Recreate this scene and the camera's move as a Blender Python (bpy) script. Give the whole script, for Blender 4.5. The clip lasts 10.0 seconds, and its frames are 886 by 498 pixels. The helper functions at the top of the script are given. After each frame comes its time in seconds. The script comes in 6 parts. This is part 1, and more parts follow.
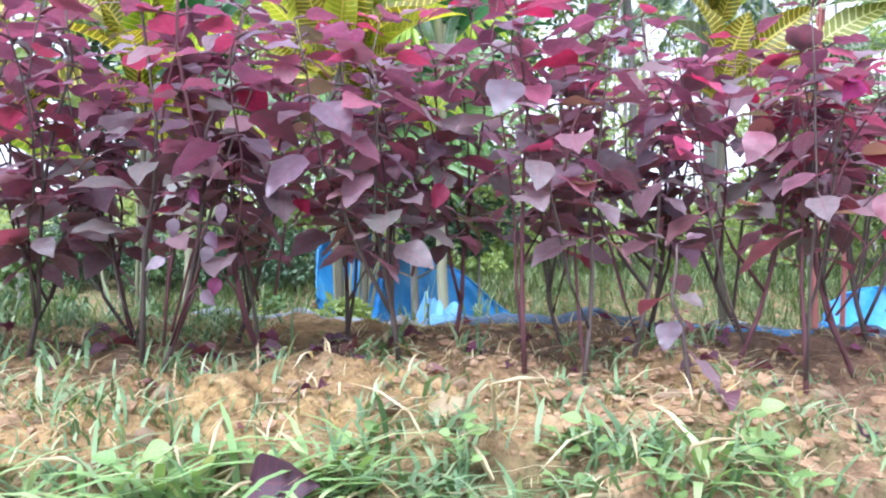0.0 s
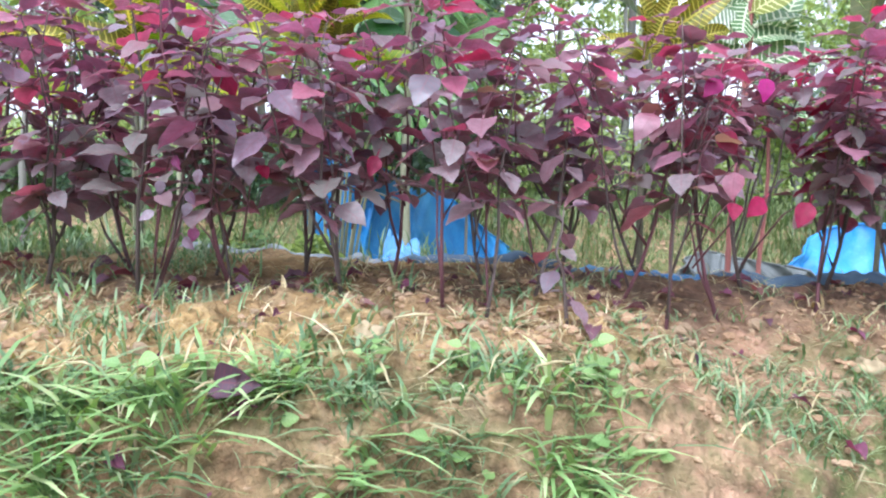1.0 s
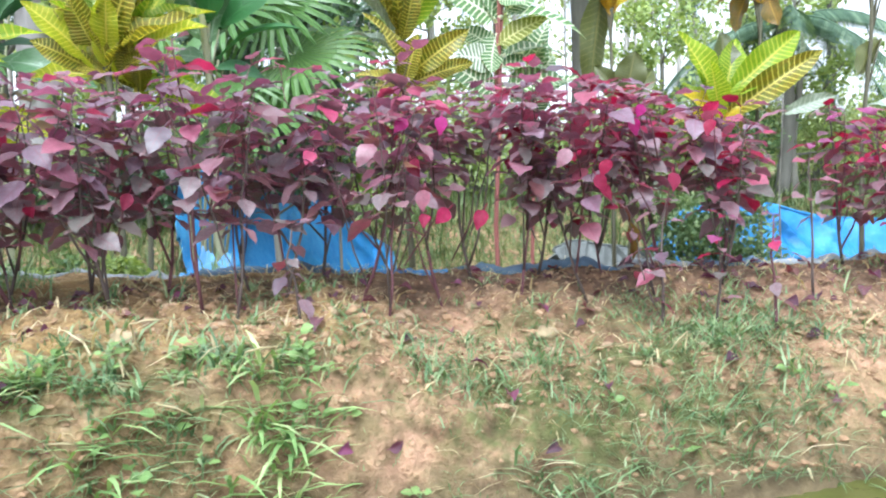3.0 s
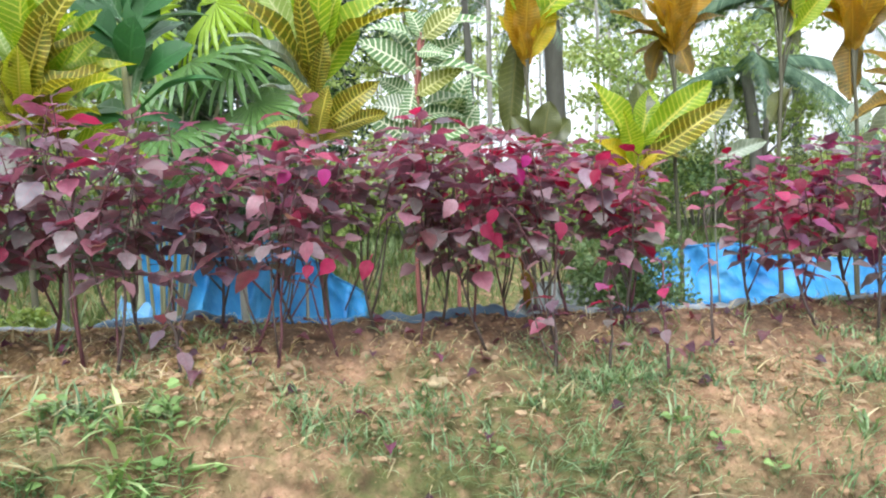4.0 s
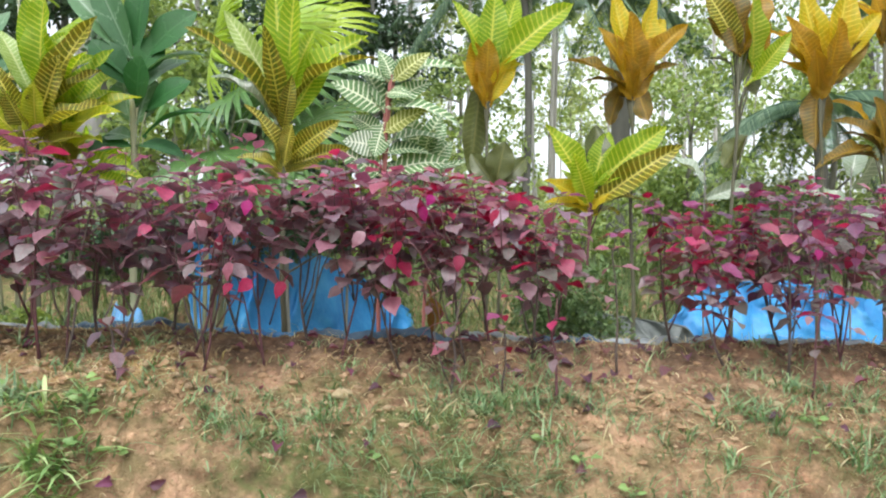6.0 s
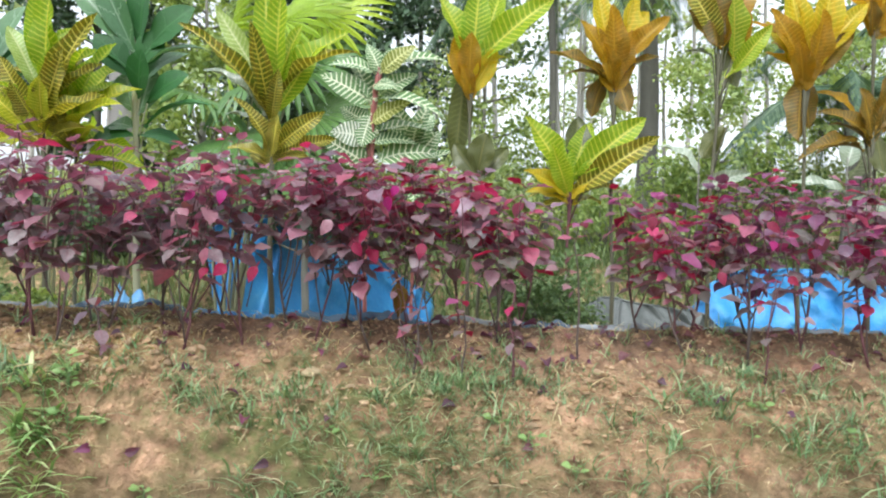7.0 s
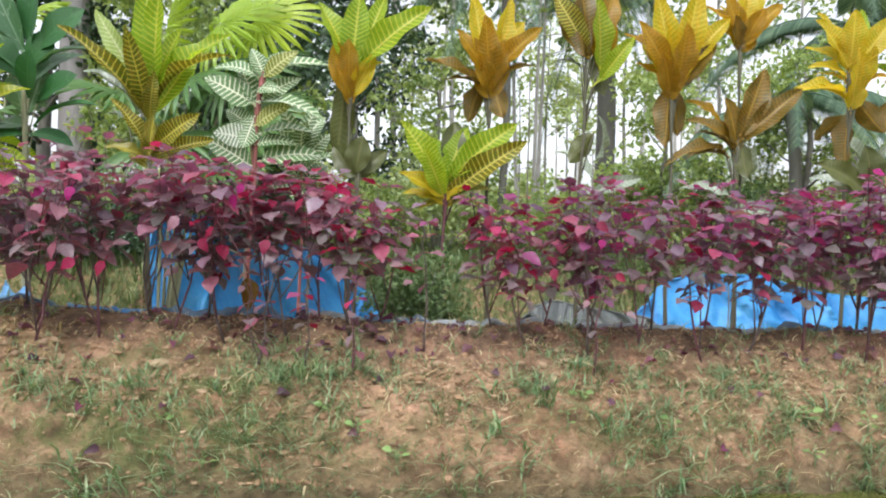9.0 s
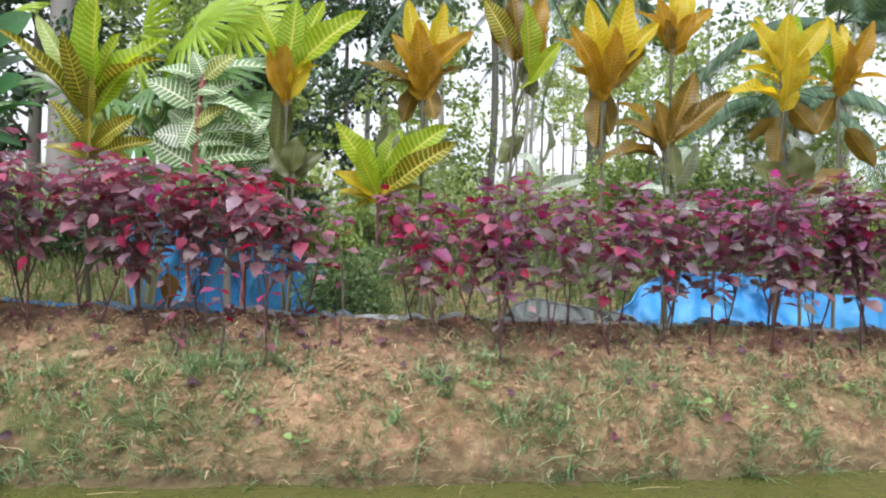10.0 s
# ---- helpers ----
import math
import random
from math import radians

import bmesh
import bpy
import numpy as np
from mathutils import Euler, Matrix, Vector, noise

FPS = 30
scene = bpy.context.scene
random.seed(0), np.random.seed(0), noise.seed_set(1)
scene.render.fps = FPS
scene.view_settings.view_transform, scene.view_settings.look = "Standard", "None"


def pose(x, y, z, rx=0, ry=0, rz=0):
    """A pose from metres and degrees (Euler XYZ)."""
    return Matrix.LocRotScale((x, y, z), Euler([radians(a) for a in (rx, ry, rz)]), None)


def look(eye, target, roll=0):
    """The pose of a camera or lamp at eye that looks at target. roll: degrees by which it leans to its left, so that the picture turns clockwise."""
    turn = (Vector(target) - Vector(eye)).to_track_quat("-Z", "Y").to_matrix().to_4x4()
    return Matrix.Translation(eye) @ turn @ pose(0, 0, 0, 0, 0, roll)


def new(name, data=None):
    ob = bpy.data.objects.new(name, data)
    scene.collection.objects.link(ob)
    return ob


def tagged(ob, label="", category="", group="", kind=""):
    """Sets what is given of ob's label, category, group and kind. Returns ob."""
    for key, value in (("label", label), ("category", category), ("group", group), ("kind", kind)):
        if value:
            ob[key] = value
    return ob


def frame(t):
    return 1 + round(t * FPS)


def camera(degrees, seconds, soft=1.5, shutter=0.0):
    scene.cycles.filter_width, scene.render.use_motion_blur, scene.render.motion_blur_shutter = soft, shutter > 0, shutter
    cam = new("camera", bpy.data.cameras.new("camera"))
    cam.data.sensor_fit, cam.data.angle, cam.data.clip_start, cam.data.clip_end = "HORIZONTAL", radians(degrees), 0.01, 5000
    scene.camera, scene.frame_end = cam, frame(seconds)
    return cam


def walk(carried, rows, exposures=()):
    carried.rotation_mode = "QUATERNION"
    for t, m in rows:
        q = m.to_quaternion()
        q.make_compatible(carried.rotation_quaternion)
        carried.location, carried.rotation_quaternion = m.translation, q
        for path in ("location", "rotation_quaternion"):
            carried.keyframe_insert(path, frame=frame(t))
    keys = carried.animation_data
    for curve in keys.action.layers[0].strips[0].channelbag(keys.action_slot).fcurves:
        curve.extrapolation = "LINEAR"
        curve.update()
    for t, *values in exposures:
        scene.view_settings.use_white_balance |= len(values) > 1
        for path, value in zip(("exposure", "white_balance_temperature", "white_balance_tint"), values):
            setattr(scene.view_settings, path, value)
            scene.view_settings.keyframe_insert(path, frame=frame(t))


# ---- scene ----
cam = camera(64.0, 10.0, soft=2.1, shutter=0.12)
PATH = [
    (0, (0.201, -0.015, 0.73), (0.261, 1.984, 0.771), -0.3),
    (0.5, (0.241, -0.11, 0.779), (0.321, 1.888, 0.789), 1.3),
    (1, (0.321, -0.305, 0.802), (0.388, 1.685, 0.622), 1.3),
    (1.5, (0.42, -0.533, 0.828), (0.52, 1.445, 0.542), 1.6),
    (2, (0.482, -0.671, 0.85), (0.662, 1.27, 0.402), 1.0),
    (2.5, (0.548, -0.687, 0.864), (0.792, 1.259, 0.475), -0.4),
    (3, (0.681, -0.703, 0.851), (1.017, 1.26, 0.671), -1.9),
    (3.2, (0.747, -0.694, 0.881), (1.095, 1.268, 0.705), 0.7),
    (4.3, (0.98, -0.78, 0.86), (1.369, 1.182, 0.821), -3.0),
    (4.5, (1.003, -0.787, 0.874), (1.344, 1.183, 0.821), -0.0),
    (5, (1.073, -0.844, 0.895), (1.309, 1.142, 0.95), 0.1),
    (5.5, (1.223, -0.947, 0.886), (1.461, 1.037, 0.954), -0.3),
    (5.7, (1.289, -0.982, 0.876), (1.502, 1.006, 0.927), 0.2),
    (6.8, (1.561, -1.186, 0.92), (1.684, 0.807, 0.814), 0.1),
    (7, (1.588, -1.177, 0.9), (1.68, 0.82, 0.854), 0.9),
    (7.5, (1.638, -1.212, 0.879), (1.757, 0.784, 0.928), 1.4),
    (8, (1.778, -1.262, 0.875), (1.875, 0.736, 0.907), 0.3),
    (8.5, (1.893, -1.31, 0.879), (2.091, 0.679, 0.82), 1.9),
    (9, (2.013, -1.322, 0.881), (2.182, 0.67, 0.852), 1.3),
    (9.5, (2.147, -1.361, 0.865), (2.353, 0.627, 0.786), 0.4),
    (10, (2.328, -1.456, 0.886), (2.493, 0.537, 0.852), 1.4),
]
walk(cam, [(t, look(eye, target, roll)) for t, eye, target, roll in PATH],
     [(0, 2.0, 5400, 18), (0.5, 1.85, 5450, 16), (1, 1.91, 5500, 14), (2, 2.0, 5550, 10), (3, 1.94, 5650, 8), (4.3, 1.5, 6150, 8), (5.2, 1.35, 6350, 7), (7, 1.46, 6100, 8), (8, 1.26, 6200, 12), (10, 1.3, 6150, 12)])

# ---- world and light ----
world = bpy.data.worlds.new("overcast_sky")
scene.world = world
world.use_nodes = True
wn = world.node_tree
wn.nodes.clear()
SUN_EL, SUN_ROT = radians(58), radians(200)
sky = wn.nodes.new("ShaderNodeTexSky")
sky.sky_type = "NISHITA"
sky.sun_disc = False
sky.sun_elevation, sky.sun_rotation = SUN_EL, SUN_ROT
sky.dust_density, sky.ozone_density = 4.0, 0.6
pale = wn.nodes.new("ShaderNodeHueSaturation")
pale.inputs["Saturation"].default_value = 0.18
bg = wn.nodes.new("ShaderNodeBackground")
bg.inputs["Strength"].default_value = 0.15
wout = wn.nodes.new("ShaderNodeOutputWorld")
wn.links.new(sky.outputs[0], pale.inputs["Color"])
wn.links.new(pale.outputs[0], bg.inputs["Color"])
wn.links.new(bg.outputs[0], wout.inputs["Surface"])

sun = new("sun", bpy.data.lights.new("sun", "SUN"))
sun.data.energy, sun.data.angle, sun.data.color = 0.55, radians(20), (1.0, 0.97, 0.93)
sun.matrix_world = look((0, 0, 30), Vector((0, 0, 30)) - Vector((math.cos(SUN_EL) * math.sin(SUN_ROT), math.cos(SUN_EL) * math.cos(SUN_ROT), math.sin(SUN_EL))))


# ---- materials ----
def node_mat(name):
    m = bpy.data.materials.new(name)
    m.use_nodes = True
    nt = m.node_tree
    return m, nt, nt.nodes["Principled BSDF"], nt.nodes["Material Output"]


def nd(nt, kind, **inputs):
    n = nt.nodes.new(kind)
    for k, v in inputs.items():
        n.inputs[k].default_value = v
    return n


def mixc(nt, fac, a, b, blend="MIX"):
    """Colour mix; fac, a and b are sockets or values."""
    n = nt.nodes.new("ShaderNodeMix")
    n.data_type, n.blend_type = "RGBA", blend
    for i, v in ((0, fac), (6, a), (7, b)):
        if isinstance(v, bpy.types.NodeSocket):
            nt.links.new(v, n.inputs[i])
        else:
            n.inputs[i].default_value = v if i == 0 else (*v, 1.0)
    return n.outputs[2]


def calc(nt, op, a, b=0.0, clamp=False):
    n = nt.nodes.new("ShaderNodeMath")
    n.operation, n.use_clamp = op, clamp
    for i, v in ((0, a), (1, b)):
        if isinstance(v, bpy.types.NodeSocket):
            nt.links.new(v, n.inputs[i])
        else:
            n.inputs[i].default_value = v
    return n.outputs[0]


def noise_out(nt, scale, detail=4.0, rough=0.6, coords=None):
    n = nd(nt, "ShaderNodeTexNoise", Scale=scale, Detail=detail, Roughness=rough)
    if coords is None:
        coords = nt.nodes.new("ShaderNodeTexCoord").outputs["Object"]
    nt.links.new(coords, n.inputs["Vector"])
    return n.outputs["Fac"]


def ramp(nt, fac, stops):
    n = nt.nodes.new("ShaderNodeValToRGB")
    while len(n.color_ramp.elements) < len(stops):
        n.color_ramp.elements.new(0.5)
    for e, (p, c) in zip(n.color_ramp.elements, stops):
        e.position, e.color = p, (*c, 1.0)
    nt.links.new(fac, n.inputs[0])
    return n.outputs[0]


def bump(nt, bsdf, height, strength, distance):
    n = nd(nt, "ShaderNodeBump", Strength=strength, Distance=distance)
    nt.links.new(height, n.inputs["Height"])
    nt.links.new(n.outputs[0], bsdf.inputs["Normal"])
    return n.outputs[0]


def thin_leaf(nt, bsdf, out, colour, through_share, tint=(1.2, 1.1, 0.5)):
    """Lets some light through a leaf."""
    tr = nt.nodes.new("ShaderNodeBsdfTranslucent")
    nt.links.new(mixc(nt, 1.0, colour, tint, "MULTIPLY"), tr.inputs["Color"])
    mx = nt.nodes.new("ShaderNodeMixShader")
    mx.inputs[0].default_value = through_share
    nt.links.new(bsdf.outputs[0], mx.inputs[1])
    nt.links.new(tr.outputs[0], mx.inputs[2])
    nt.links.new(mx.outputs[0], out.inputs["Surface"])


def rand_info(nt):
    return nt.nodes.new("ShaderNodeObjectInfo").outputs["Random"]


def island(nt):
    return nt.nodes.new("ShaderNodeNewGeometry").outputs["Random Per Island"]


def soil_material():
    """Crumbly orange clay: salmon scars, ochre to one end, leaf mould under the hedge, moss and wet mud towards the water."""
    m, nt, b, out = node_mat("clay_soil")
    co = nt.nodes.new("ShaderNodeTexCoord").outputs["Object"]
    big, mid, fine = noise_out(nt, 2.6, 3, 0.6, co), noise_out(nt, 12, 5, 0.68, co), noise_out(nt, 85, 4, 0.7, co)
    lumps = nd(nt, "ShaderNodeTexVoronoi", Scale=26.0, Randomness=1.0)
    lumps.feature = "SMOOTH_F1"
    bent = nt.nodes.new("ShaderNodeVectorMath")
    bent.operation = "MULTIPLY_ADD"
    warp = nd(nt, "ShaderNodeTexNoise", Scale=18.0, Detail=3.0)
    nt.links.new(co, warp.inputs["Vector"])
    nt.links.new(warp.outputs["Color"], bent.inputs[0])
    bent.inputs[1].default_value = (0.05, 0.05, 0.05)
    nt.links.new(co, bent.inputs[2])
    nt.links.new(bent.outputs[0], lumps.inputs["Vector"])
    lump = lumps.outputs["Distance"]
    base = ramp(nt, mid, [(0.3, (0.13, 0.081, 0.049)), (0.44, (0.25, 0.157, 0.095)), (0.56, (0.365, 0.235, 0.146)), (0.7, (0.52, 0.38, 0.252))])
    red = mixc(nt, calc(nt, "MULTIPLY", calc(nt, "SUBTRACT", big, 0.47, True), 3.2, True), base, mixc(nt, mid, (0.24, 0.12, 0.07), (0.52, 0.29, 0.185)))
    grit = mixc(nt, 0.55, red, ramp(nt, fine, [(0.3, (0.4, 0.37, 0.35)), (0.5, (0.95, 0.95, 0.95)), (0.7, (1.5, 1.45, 1.35))]), "MULTIPLY")
    at = nt.nodes.new("ShaderNodeAttribute")
    at.attribute_name = "cover"
    ochre = ramp(nt, mid, [(0.28, (0.18, 0.114, 0.05)), (0.42, (0.35, 0.228, 0.095)), (0.56, (0.50, 0.345, 0.155)), (0.7, (0.64, 0.49, 0.26))])
    ochre = mixc(nt, 0.55, ochre, ramp(nt, fine, [(0.3, (0.45, 0.4, 0.36)), (0.5, (0.95, 0.95, 0.95)), (0.7, (1.4, 1.36, 1.28))]), "MULTIPLY")
    grit = mixc(nt, calc(nt, "MULTIPLY", at.outputs["Alpha"], ramp(nt, big, [(0.3, (0.35,) * 3), (0.55, (1, 1, 1))]), True), grit, ochre)
    for place, wide in (((0.78, 0.84, 0.33), 4.6), ((1.1, 1.12, 0.52), 3.2), ((2.03, 0.92, 0.34), 4.6), ((2.3, 0.8, 0.25), 7.0), ((2.15, 1.4, 0.5), 3.4)):
        away = nt.nodes.new("ShaderNodeVectorMath")
        away.operation = "DISTANCE"
        away.inputs[1].default_value = place
        nt.links.new(co, away.inputs[0])
        scar = calc(nt, "MULTIPLY", calc(nt, "SUBTRACT", calc(nt, "ADD", 0.5, mid), calc(nt, "MULTIPLY", away.outputs["Value"], wide), True), 1.5, True)
        grit = mixc(nt, scar, grit, mixc(nt, fine, (0.37, 0.195, 0.118), (0.62, 0.40, 0.265)))
    split = nt.nodes.new("ShaderNodeSeparateColor")
    nt.links.new(at.outputs["Color"], split.inputs[0])
    litter = mixc(nt, fine, (0.05, 0.034, 0.024), (0.17, 0.11, 0.07))
    lit_f = calc(nt, "MULTIPLY", split.outputs[0], ramp(nt, mid, [(0.3, (0.0,) * 3), (0.55, (0.92,) * 3)]), True)
    c1 = mixc(nt, lit_f, grit, litter)
    moss = mixc(nt, mid, (0.075, 0.09, 0.03), (0.19, 0.185, 0.075))
    c2 = mixc(nt, calc(nt, "MULTIPLY", split.outputs[1], ramp(nt, noise_out(nt, 9, 4, 0.7, co), [(0.38, (0, 0, 0)), (0.62, (0.9,) * 3)]), True), c1, moss)
    c3 = mixc(nt, split.outputs[2], c2, mixc(nt, fine, (0.10, 0.078, 0.04), (0.19, 0.145, 0.08)))
    # Shadow between lumps and light on their tops, multiplied into the colour.
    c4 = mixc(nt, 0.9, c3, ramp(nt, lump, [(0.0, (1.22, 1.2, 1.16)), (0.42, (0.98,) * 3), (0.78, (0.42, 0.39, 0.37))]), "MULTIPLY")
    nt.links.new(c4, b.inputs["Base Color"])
    b.inputs["Roughness"].default_value = 0.92
    b.inputs["Specular IOR Level"].default_value = 0.2
    bump(nt, b, calc(nt, "SUBTRACT", calc(nt, "ADD", calc(nt, "MULTIPLY", mid, 0.6), calc(nt, "MULTIPLY", fine, 0.35)), calc(nt, "MULTIPLY", lump, 0.6)), 1.0, 0.05)
    return m


def clod_material():
    m, nt, b, out = node_mat("clod_soil")
    r = island(nt)
    c = ramp(nt, r, [(0.0, (0.24, 0.15, 0.082)), (0.4, (0.30, 0.19, 0.105)), (0.75, (0.34, 0.225, 0.13)), (1.0, (0.40, 0.29, 0.18))])
    f = noise_out(nt, 120, 4, 0.7)
    nt.links.new(mixc(nt, 0.5, c, ramp(nt, f, [(0.3, (0.5, 0.47, 0.45)), (0.7, (1.25, 1.2, 1.15))]), "MULTIPLY"), b.inputs["Base Color"])
    b.inputs["Roughness"].default_value = 0.95
    bump(nt, b, f, 0.8, 0.006)
    return m


def stone_material(name, a, c):
    m, nt, b, out = node_mat(name)
    f = noise_out(nt, 60, 5, 0.7)
    nt.links.new(mixc(nt, f, a, c), b.inputs["Base Color"])
    b.inputs["Roughness"].default_value = 0.85
    bump(nt, b, f, 0.6, 0.005)
    return m


def water_material():
    m, nt, b, out = node_mat("pond_water")
    f = noise_out(nt, 1.3, 3, 0.5)
    nt.links.new(mixc(nt, f, (0.06, 0.066, 0.017), (0.092, 0.094, 0.028)), b.inputs["Base Color"])
    b.inputs["Roughness"].default_value = 0.07
    b.inputs["IOR"].default_value = 1.33
    bump(nt, b, noise_out(nt, 13, 3, 0.55), 0.3, 0.02)
    return m


def grass_material(name, a, c, d):
    m, nt, b, out = node_mat(name)
    col = ramp(nt, island(nt), [(0.0, a), (0.55, c), (1.0, d)])
    col = mixc(nt, 0.5, col, ramp(nt, noise_out(nt, 6, 3), [(0.3, (0.6, 0.65, 0.6)), (0.7, (1.3, 1.25, 1.1))]), "MULTIPLY")
    nt.links.new(col, b.inputs["Base Color"])
    b.inputs["Roughness"].default_value = 0.55
    thin_leaf(nt, b, out, col, 0.3)
    return m


def hedge_leaf_material(name, stops, gloss=0.34, sheen=1.0):
    """Purple-red leaf: colour from leaf to leaf, darker veins, a waxy sheen."""
    m, nt, b, out = node_mat(name)
    r = rand_info(nt)
    col = ramp(nt, r, stops)
    uv = nt.nodes.new("ShaderNodeTexCoord").outputs["UV"]
    sp = nt.nodes.new("ShaderNodeSeparateXYZ")
    nt.links.new(uv, sp.inputs[0])
    u, v = sp.outputs[0], calc(nt, "ABSOLUTE", calc(nt, "SUBTRACT", sp.outputs[1], 0.5))
    lat = calc(nt, "ABSOLUTE", calc(nt, "SUBTRACT", calc(nt, "FRACT", calc(nt, "SUBTRACT", calc(nt, "MULTIPLY", u, 7.0), calc(nt, "MULTIPLY", v, 3.2))), 0.5))
    vein = calc(nt, "MAXIMUM", calc(nt, "LESS_THAN", v, 0.025), calc(nt, "LESS_THAN", lat, 0.06))
    blotch = noise_out(nt, 45, 3, 0.6)
    col = mixc(nt, 0.6, col, ramp(nt, blotch, [(0.3, (0.6, 0.62, 0.6)), (0.7, (1.3, 1.25, 1.3))]), "MULTIPLY")
    col = mixc(nt, calc(nt, "MULTIPLY", vein, 0.35), col, (0.20, 0.03, 0.05))
    nt.links.new(col, b.inputs["Base Color"])
    nt.links.new(calc(nt, "ADD", gloss, calc(nt, "MULTIPLY", blotch, 0.15)), b.inputs["Roughness"])
    b.inputs["Specular IOR Level"].default_value = sheen
    bump(nt, b, calc(nt, "SUBTRACT", blotch, calc(nt, "MULTIPLY", vein, 0.6)), 0.35, 0.004)
    thin_leaf(nt, b, out, col, 0.4, (1.5, 0.5, 0.8))
    return m


def vein_leaf_material(name, blade_a, blade_b, vein_a, vein_b, laterals=11.0, width=0.12, slope=2.6, share=0.34, rough=0.4, gain=1.0, alt=None):
    """Broad leaf with a pale midrib and feathered side veins laid out along the blade."""
    m, nt, b, out = node_mat(name)
    r = rand_info(nt)
    uv = nt.nodes.new("ShaderNodeTexCoord").outputs["UV"]
    sp = nt.nodes.new("ShaderNodeSeparateXYZ")
    nt.links.new(uv, sp.inputs[0])
    u, v = sp.outputs[0], calc(nt, "ABSOLUTE", calc(nt, "SUBTRACT", sp.outputs[1], 0.5))
    wob = calc(nt, "MULTIPLY", noise_out(nt, 12, 3), 0.5)
    ph = calc(nt, "FRACT", calc(nt, "ADD", calc(nt, "SUBTRACT", calc(nt, "MULTIPLY", u, laterals), calc(nt, "MULTIPLY", v, slope)), wob))
    dist = calc(nt, "ABSOLUTE", calc(nt, "SUBTRACT", ph, 0.5))
    lat = calc(nt, "SUBTRACT", 1.0, calc(nt, "DIVIDE", dist, calc(nt, "SUBTRACT", width * 2, calc(nt, "MULTIPLY", v, width * 1.6))), True)
    mid = calc(nt, "SUBTRACT", 1.0, calc(nt, "DIVIDE", v, 0.04), True)
    vein = calc(nt, "MINIMUM", calc(nt, "MULTIPLY", calc(nt, "MAXIMUM", lat, mid), 2.0), 1.0)
    blade = mixc(nt, r, blade_a, blade_b)
    if alt:
        blade = mixc(nt, calc(nt, "MULTIPLY", ramp(nt, noise_out(nt, 5, 3), [(0.42, (0, 0, 0)), (0.6, (1, 1, 1))]), 0.75), blade, alt)
    blade = mixc(nt, 0.5, blade, ramp(nt, noise_out(nt, 18, 4), [(0.3, (0.65, 0.7, 0.6)), (0.7, (1.3, 1.25, 1.2))]), "MULTIPLY")
    col = mixc(nt, calc(nt, "MULTIPLY", vein, gain), blade, mixc(nt, r, vein_a, vein_b))
    nt.links.new(col, b.inputs["Base Color"])
    b.inputs["Roughness"].default_value = rough
    bump(nt, b, vein, 0.5, 0.006)
    thin_leaf(nt, b, out, col, share, (1.15, 1.1, 0.6))
    return m


def bark_material(name, a, c, scale=18.0):
    m, nt, b, out = node_mat(name)
    co = nt.nodes.new("ShaderNodeTexCoord").outputs["Object"]
    mp = nt.nodes.new("ShaderNodeMapping")
    mp.inputs["Scale"].default_value = (1, 1, 0.25)
    nt.links.new(co, mp.inputs[0])
    f = noise_out(nt, scale, 5, 0.65, mp.outputs[0])
    g = noise_out(nt, scale * 0.18, 3, 0.5, co)
    nt.links.new(mixc(nt, calc(nt, "ADD", calc(nt, "MULTIPLY", f, 0.6), calc(nt, "MULTIPLY", g, 0.4)), a, c), b.inputs["Base Color"])
    b.inputs["Roughness"].default_value = 0.85
    bump(nt, b, f, 0.6, 0.3 / scale)
    return m


def foliage_material(name, stops, share=0.3):
    m, nt, b, out = node_mat(name)
    col = ramp(nt, island(nt), stops)
    col = mixc(nt, 0.6, col, ramp(nt, noise_out(nt, 0.8, 3), [(0.3, (0.6, 0.65, 0.55)), (0.7, (1.3, 1.25, 1.2))]), "MULTIPLY")
    nt.links.new(col, b.inputs["Base Color"])
    b.inputs["Roughness"].default_value = 0.5
    thin_leaf(nt, b, out, col, share)
    return m


def tarp_material(name, a, c):
    m, nt, b, out = node_mat(name)
    f, g = noise_out(nt, 1.6, 4, 0.6), noise_out(nt, 14, 3, 0.6)
    col = ramp(nt, f, [(0.32, a), (0.55, c), (0.72, (0.055, 0.235, 0.43))])
    col = mixc(nt, calc(nt, "MULTIPLY", calc(nt, "SUBTRACT", g, 0.55, True), 0.5, True), col, (0.36, 0.46, 0.55))
    nt.links.new(col, b.inputs["Base Color"])
    b.inputs["Roughness"].default_value = 0.5
    b.inputs["Specular IOR Level"].default_value = 0.3
    bump(nt, b, calc(nt, "ADD", f, calc(nt, "MULTIPLY", g, 0.2)), 0.5, 0.08)
    return m


def sheet_material(name, a, c):
    m, nt, b, out = node_mat(name)
    f = noise_out(nt, 22, 4, 0.7)
    nt.links.new(mixc(nt, f, a, c), b.inputs["Base Color"])
    b.inputs["Roughness"].default_value = 0.65
    bump(nt, b, f, 0.5, 0.01)
    return m


